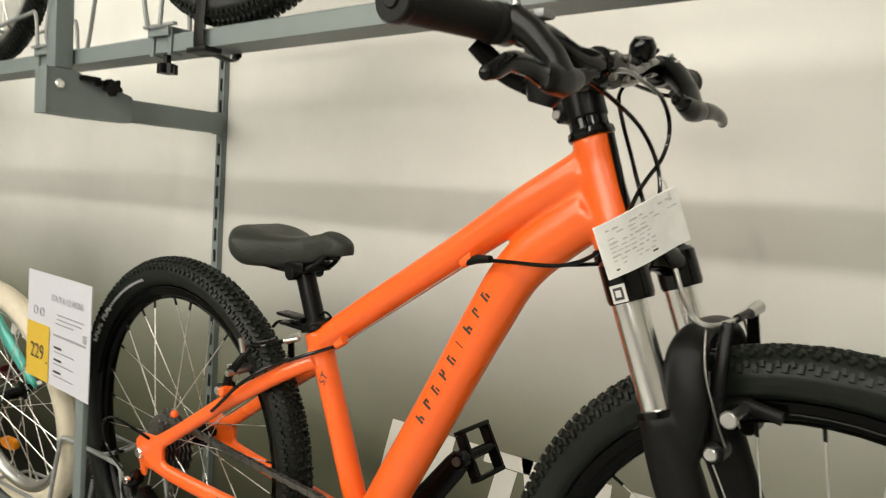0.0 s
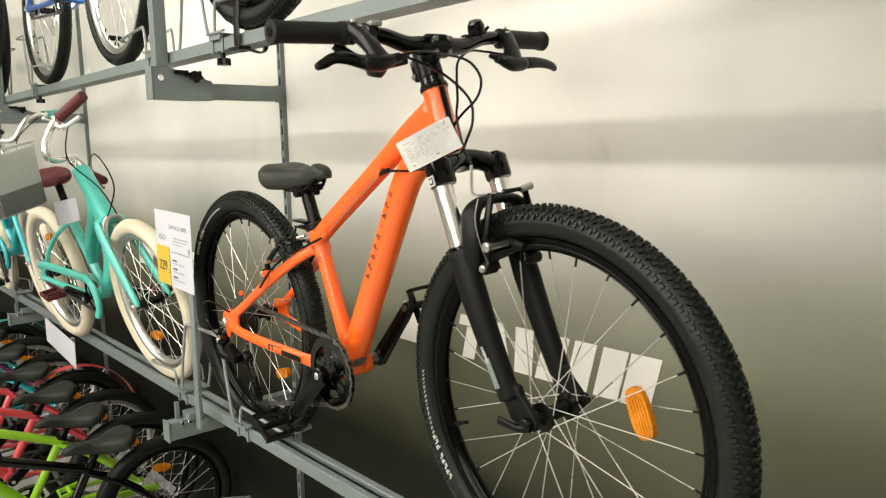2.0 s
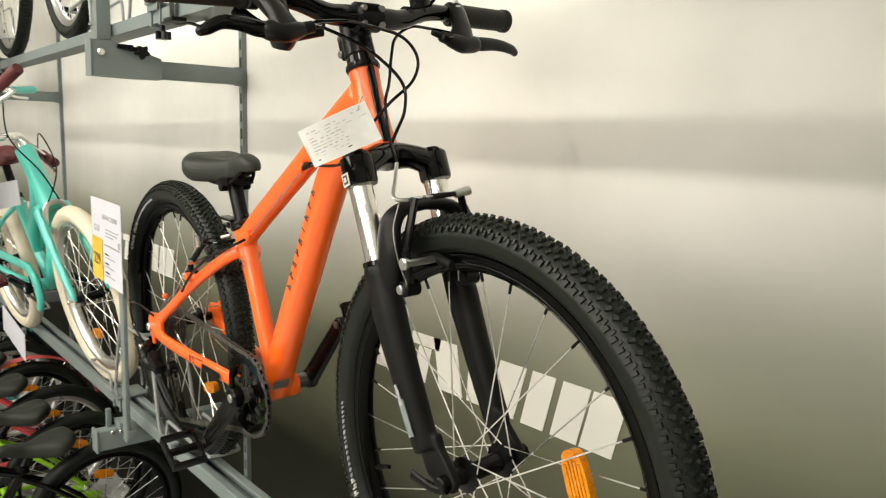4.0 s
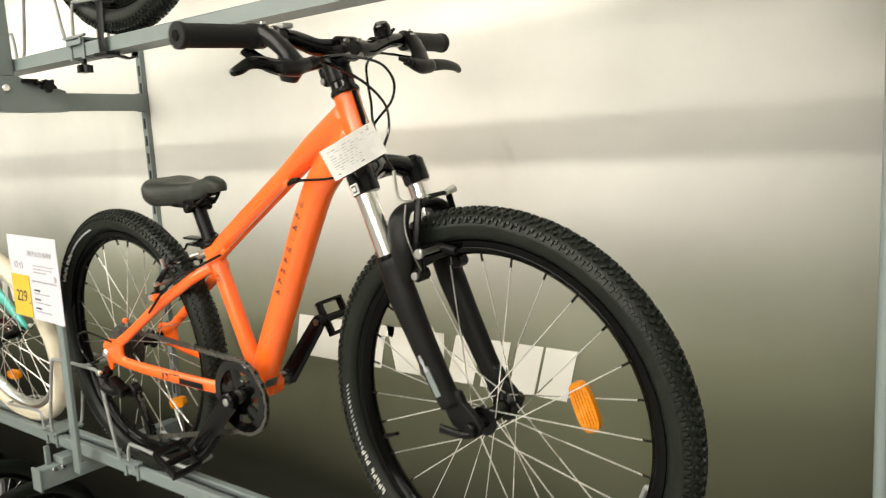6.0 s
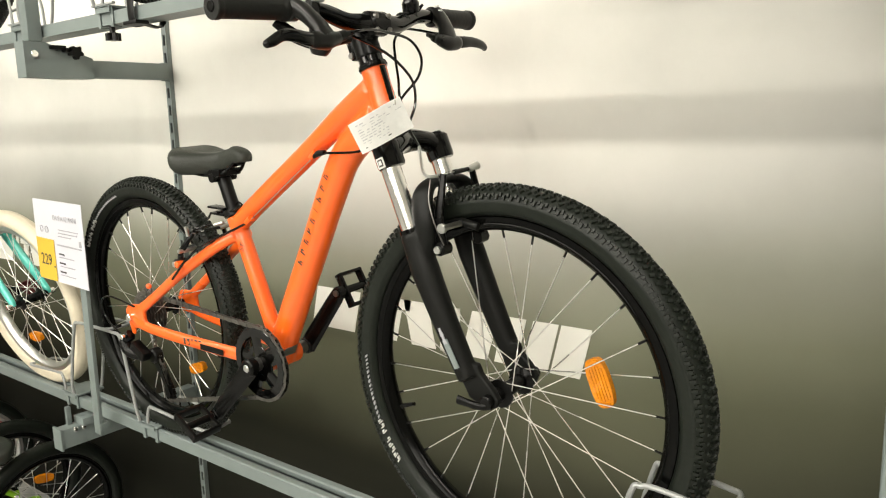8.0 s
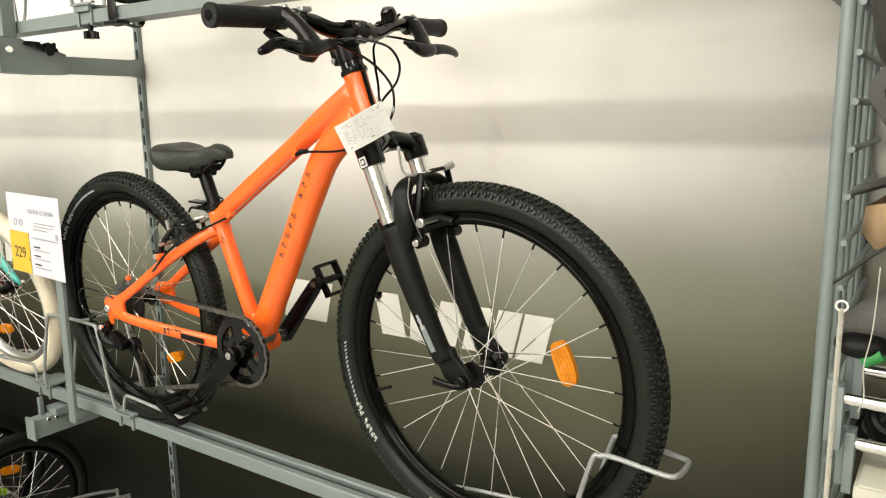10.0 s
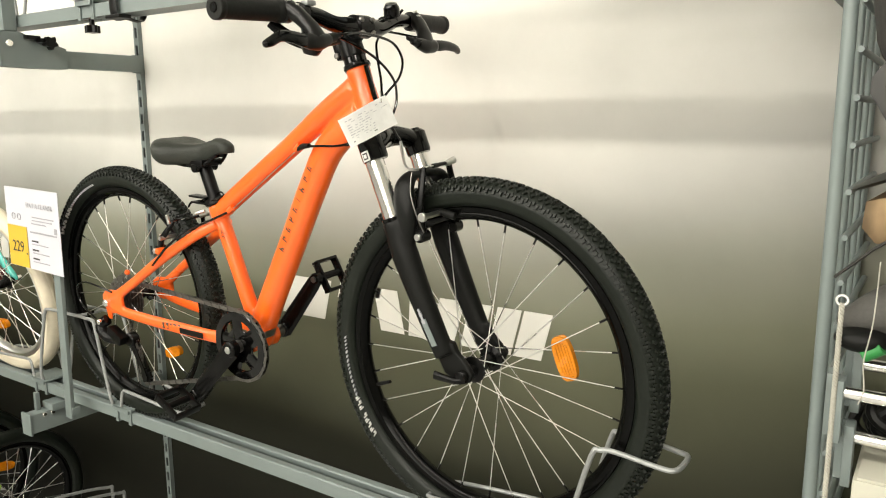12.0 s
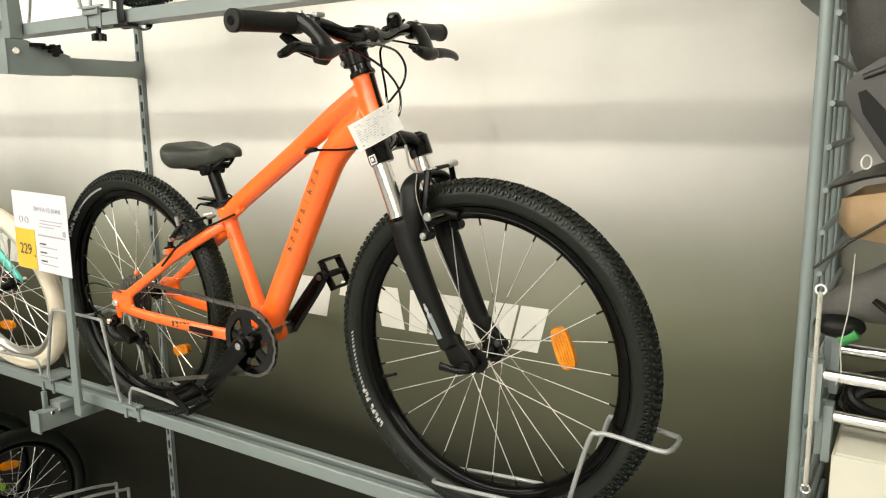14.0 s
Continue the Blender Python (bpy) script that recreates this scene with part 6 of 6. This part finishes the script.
def hanging_goods():
    # grey soft bag with a coral piping line, high on the panel
    def sack(name, label, at, size, material, seed, cat="bag"):
        bm = bmesh.new()
        bmesh.ops.create_icosphere(bm, subdivisions=4, radius=1.0)
        for v in bm.verts:
            p = v.co.copy()
            q = V(math.copysign(abs(p.x) ** 0.7, p.x), math.copysign(abs(p.y) ** 0.75, p.y), math.copysign(abs(p.z) ** 0.6, p.z))
            f = 1 + 0.07 * noise.noise(p * 2.2 + V(seed, 0, 0)) + 0.03 * noise.noise(p * 6 + V(0, seed, 0))
            v.co = V(q.x * size[0] / 2 * f, q.y * size[1] / 2 * f, q.z * size[2] / 2 * f)
        g = Geo().add([v.co.copy() for v in bm.verts], [tuple(w.index for w in f.verts) for f in bm.faces])
        bm.free()
        return g

    bag = empty("saddle_bag", pose(0.602, 0.640, 1.632, 0, -6, 0), "grey cloth saddle bag with coral piping hanging on the panel", "bag")
    part("body", sack("b", "", None, (0.15, 0.12, 0.19), GREY_CLOTH, 1), GREY_CLOTH, bag, sharp=80)
    part("piping", Geo().tube(spline([(-0.072, -0.05, 0.02), (-0.05, -0.066, 0.07), (0.0, -0.068, 0.094), (0.06, -0.06, 0.085)], 6), 0.003, 8), CORAL, bag)
    part("strap", Geo().tube([(-0.04, 0.0, 0.09), (-0.055, 0.0, 0.20)], (0.002, 0.010), 8), MATT_BLACK, bag)

    shell = empty("child_seat_shell", pose(0.622, 0.645, 1.518, 0, 14, 0), "dark grey moulded plastic shell hanging on the panel", "plastic shell")
    g = Geo()
    out = [V(-0.088, 0, -0.004), V(-0.082, 0, 0.012), V(-0.060, 0, 0.036), V(-0.018, 0, 0.066), V(0.06, 0, 0.096), V(0.14, 0, 0.100), V(0.14, 0, -0.125), V(0.05, 0, -0.116), V(-0.018, 0, -0.084), V(-0.060, 0, -0.046), V(-0.084, 0, -0.022)]
    for y0, y1, f in ((-0.077, -0.074, 0.84), (-0.074, -0.070, 0.92), (-0.070, -0.062, 0.97), (-0.062, 0.03, 1.0), (0.03, 0.06, 0.92)):
        g.prism([(p.x * f, p.z * f) for p in out], y0, y1)
    part("body", g, GREY_SHELL, shell)
    part("rib", Geo().tube(spline([(-0.070, -0.076, 0.010), (-0.030, -0.080, 0.036), (0.03, -0.082, 0.058), (0.12, -0.080, 0.066)], 6), [(0.004, 0.006), (0.006, 0.010), (0.006, 0.012)], 10), GREY_SHELL, shell)
    # raised black strip in place of a shaded groove
    part("groove", Geo().prism([(-0.070, -0.010), (-0.062, -0.004), (-0.014, -0.036), (0.05, -0.060), (0.12, -0.066), (0.12, -0.100), (0.05, -0.094), (-0.020, -0.066), (-0.056, -0.034)], -0.0795, -0.073), MATT_BLACK, shell, "black strip for the shade of a groove along the lower edge")
    part("buckle", Geo().box((0.020, 0.006, 0.012), (-0.035, -0.076, 0.034), pose(0, 0, 0, 0, -30, 0), c=0.002), GREY_SHELL, shell)
    for x, z in ((-0.012, 0.004), (0.02, -0.022)):
        part("slot_tab", Geo().box((0.034, 0.006, 0.010), (x, -0.078, z), pose(0, 0, 0, 0, -24, 0), c=0.002), GREY_SHELL, shell)

    card = empty("cardboard_sleeve", pose(0.640, 0.640, 1.362, 0, 0, 0), "torn brown cardboard sleeve round a hanging bag", "packaging")
    g = Geo()
    ring = [(-0.105, 0.0), (-0.085, -0.055), (-0.02, -0.066), (0.05, -0.066), (0.12, -0.05), (0.12, 0.05), (0.0, 0.06), (-0.08, 0.05)]
    verts, faces, n = [], [], len(ring)
    tears = [0.020, 0.030, 0.042, 0.052, 0.062, 0.06, 0.05, 0.035]
    for k, (x, y) in enumerate(ring):
        verts += [V(x, y, -0.014 - 0.22 * (x + 0.105) - (0.006 if k % 2 else 0.0)), V(x * 0.98, y * 0.98, tears[k])]
    for k in range(n):
        o, p = 2 * k, 2 * ((k + 1) % n)
        faces.append((o, p, p + 1, o + 1))
    g.add(verts, faces)
    sl = part("sleeve", g, CARDBOARD, card)
    sol = sl.modifiers.new("thick", "SOLIDIFY")
    sol.thickness = 0.003
    # no hole is cut: a black patch gives the dark of the tear
    part("flap", Geo().prism([(0.004, 0.030), (0.030, 0.036), (0.052, 0.030), (0.048, 0.004), (0.030, 0.012), (0.014, -0.002), (0.010, 0.014)], -0.0705, -0.0685), MATT_BLACK, card, "black patch painted as the dark inside a torn gap")
    part("lid", Geo().tube(spline([(-0.11, 0, 0.040), (-0.05, -0.03, 0.066), (0.04, -0.04, 0.078), (0.13, -0.03, 0.080)], 5), [(0.004, 0.02), (0.008, 0.045), (0.010, 0.05), (0.010, 0.05)], 12), GREY_SHELL, card, "dark grey lid edge")

    cl = empty("hanging_bag", pose(0.640, 0.640, 1.256, 0, 0, 0), "grey cloth pannier bag with a black handle", "bag")
    part("body", Geo().tube(spline([(-0.120, -0.02, -0.026), (-0.105, -0.02, -0.024), (-0.050, -0.01, -0.006), (0.04, 0, 0.014), (0.17, 0, 0.016)], 6), [(0.008, 0.010), (0.017, 0.020), (0.038, 0.040), (0.066, 0.058), (0.088, 0.064)], 22), PANNIER, cl, sharp=80)
    part("handle", Geo().ball(0.05, (-0.090, -0.036, -0.046), 22, (0.66, 0.50, 0.34)), MATT_BLACK, cl, "dark moulded lower end")
    part("seam", Geo().tube(spline([(-0.05, -0.062, 0.0), (0.0, -0.070, -0.03), (0.07, -0.074, -0.058), (0.16, -0.074, -0.075)], 6), [(0.004, 0.010), (0.006, 0.016), (0.006, 0.018)], 12), MATT_BLACK, cl)
    part("strap", Geo().tube([(-0.125, -0.05, 0.035), (-0.085, -0.058, 0.075), (-0.04, -0.062, 0.11)], (0.002, 0.008), 8), GREY_CLOTH, cl)
    part("pull", Geo().tube([(-0.086, -0.050, -0.064), (-0.066, -0.052, -0.050)], 0.008, 12), GREEN, cl, "green rubber pull")
    part("tab", Geo().box((0.05, 0.012, 0.02), (0.015, -0.080, -0.075), pose(0, 0, 0, 0, 20, 0), c=0.003), GREEN, cl, "green plastic tab")

    # plaited white cord hanging from a ring on the panel
    cord = empty("plaited_cord", pose(0.5255, 0.585, 1.258, 0, 0, 0), "plaited white cord hanging from a wire", "cord")
    g = Geo()
    for ph in (0, 2 * math.pi / 3, 4 * math.pi / 3):
        g.tube([(0.0021 * math.cos(ph + k * 0.90), 0.0021 * math.sin(ph + k * 0.90), -0.285 * k / 140) for k in range(141)], 0.0017, 6)
    part("plait", g, CORD, cord)
    part("ring", Geo().tube([(0.0065 * math.cos(2 * math.pi * k / 20), 0, 0.004 + 0.0065 * math.sin(2 * math.pi * k / 20)) for k in range(20)], 0.0015, 8, closed=True), WHITE_PAINT, cord)
    part("end_ring", Geo().tube([(0.006 * math.cos(2 * math.pi * k / 16), 0, -0.290 + 0.006 * math.sin(2 * math.pi * k / 16)) for k in range(16)], 0.0016, 8, closed=True), CHROME, cord)
    thing("string", Geo().tube(spline([(0.563, 0.585, 1.315), (0.564, 0.54, 1.25), (0.558, 0.54, 1.20), (0.561, 0.54, 1.165), (0.556, 0.54, 1.145)], 6), 0.0008, 6), CORD, "thin white string hanging from the panel", "string")
    thing("hook_ring", Geo().tube([(0.566 + 0.006 * math.cos(2 * math.pi * k / 20), 0.60, 1.436 + 0.009 * math.sin(2 * math.pi * k / 20)) for k in range(20)], 0.0011, 8, closed=True), WHITE_PAINT, "white plastic ring on a panel wire", "ring")

    # chrome hanging rods with their brackets
    for k, (x, y, z) in enumerate(((0.545, 0.66, 1.150), (0.530, 0.60, 1.126), (0.545, 0.62, 1.060))):
        rod = empty("display_rod", Matrix.Translation((x, y, z)), "chrome display rod on a steel bracket", "rod", "display rods")
        part("bracket", Geo().box((0.012, 0.030, 0.085), (0, 0, -0.012), c=0.002).box((0.022, 0.006, 0.085), (-0.006, 0.012, -0.012), c=0.001), RACK, rod)
        part("rod", Geo().tube([(0.004, 0, 0.012), (0.50, -0.01, 0.008)], 0.0085, 16), CHROME, rod)
    # a coil of black cable locks behind the rods
    coil = empty("cable_lock_coil", Matrix.Translation((0.68, 0.70, 1.085)), "coil of black cable locks hanging behind the rods", "cable lock")
    rng = random.Random(8)
    for k in range(8):
        cx, cz = rng.uniform(-0.01, 0.01), rng.uniform(-0.010, 0.010)
        r = 0.110 + rng.uniform(-0.012, 0.012)
        part("loop", Geo().tube([(cx + r * 1.1 * math.cos(2 * math.pi * i / 40), 0.012 * k - 0.02 + 0.01 * math.sin(3 * 2 * math.pi * i / 40 + k), cz + 0.35 * r * math.sin(2 * math.pi * i / 40) - 0.005 * k) for i in range(40)], 0.0078, 8, closed=True), MATT_BLACK, coil)
    box = empty("carton", Matrix.Translation((0.695, 0.68, 0.0)), "white carton standing below the rods", "box")
    part("body", Geo().box((0.28, 0.20, 1.123), (0, 0, 0.4685), c=0.004), CREAM_BOX, box)
    part("flap", Geo().box((0.27, 0.096, 0.004), (0, -0.05, 1.034), pose(0, 0, 0, 3, 0, 0), c=0.001), CREAM_BOX, box)
    part("plinth", Geo().box((0.32, 0.24, 0.04), (0, 0, -0.093), c=0.004), RACK, box)


before = set(bpy.data.objects)
hanging_goods()
# the goods are a little smaller than drawn above and hang nearer to the aisle
BAY = Matrix.Translation((0.0443, -0.0375, 0.1053)) @ Matrix.Scale(0.93, 4)
for ob in list(bpy.data.objects):
    if ob not in before and ob.parent is None:
        ob.matrix_world = BAY @ ob.matrix_world
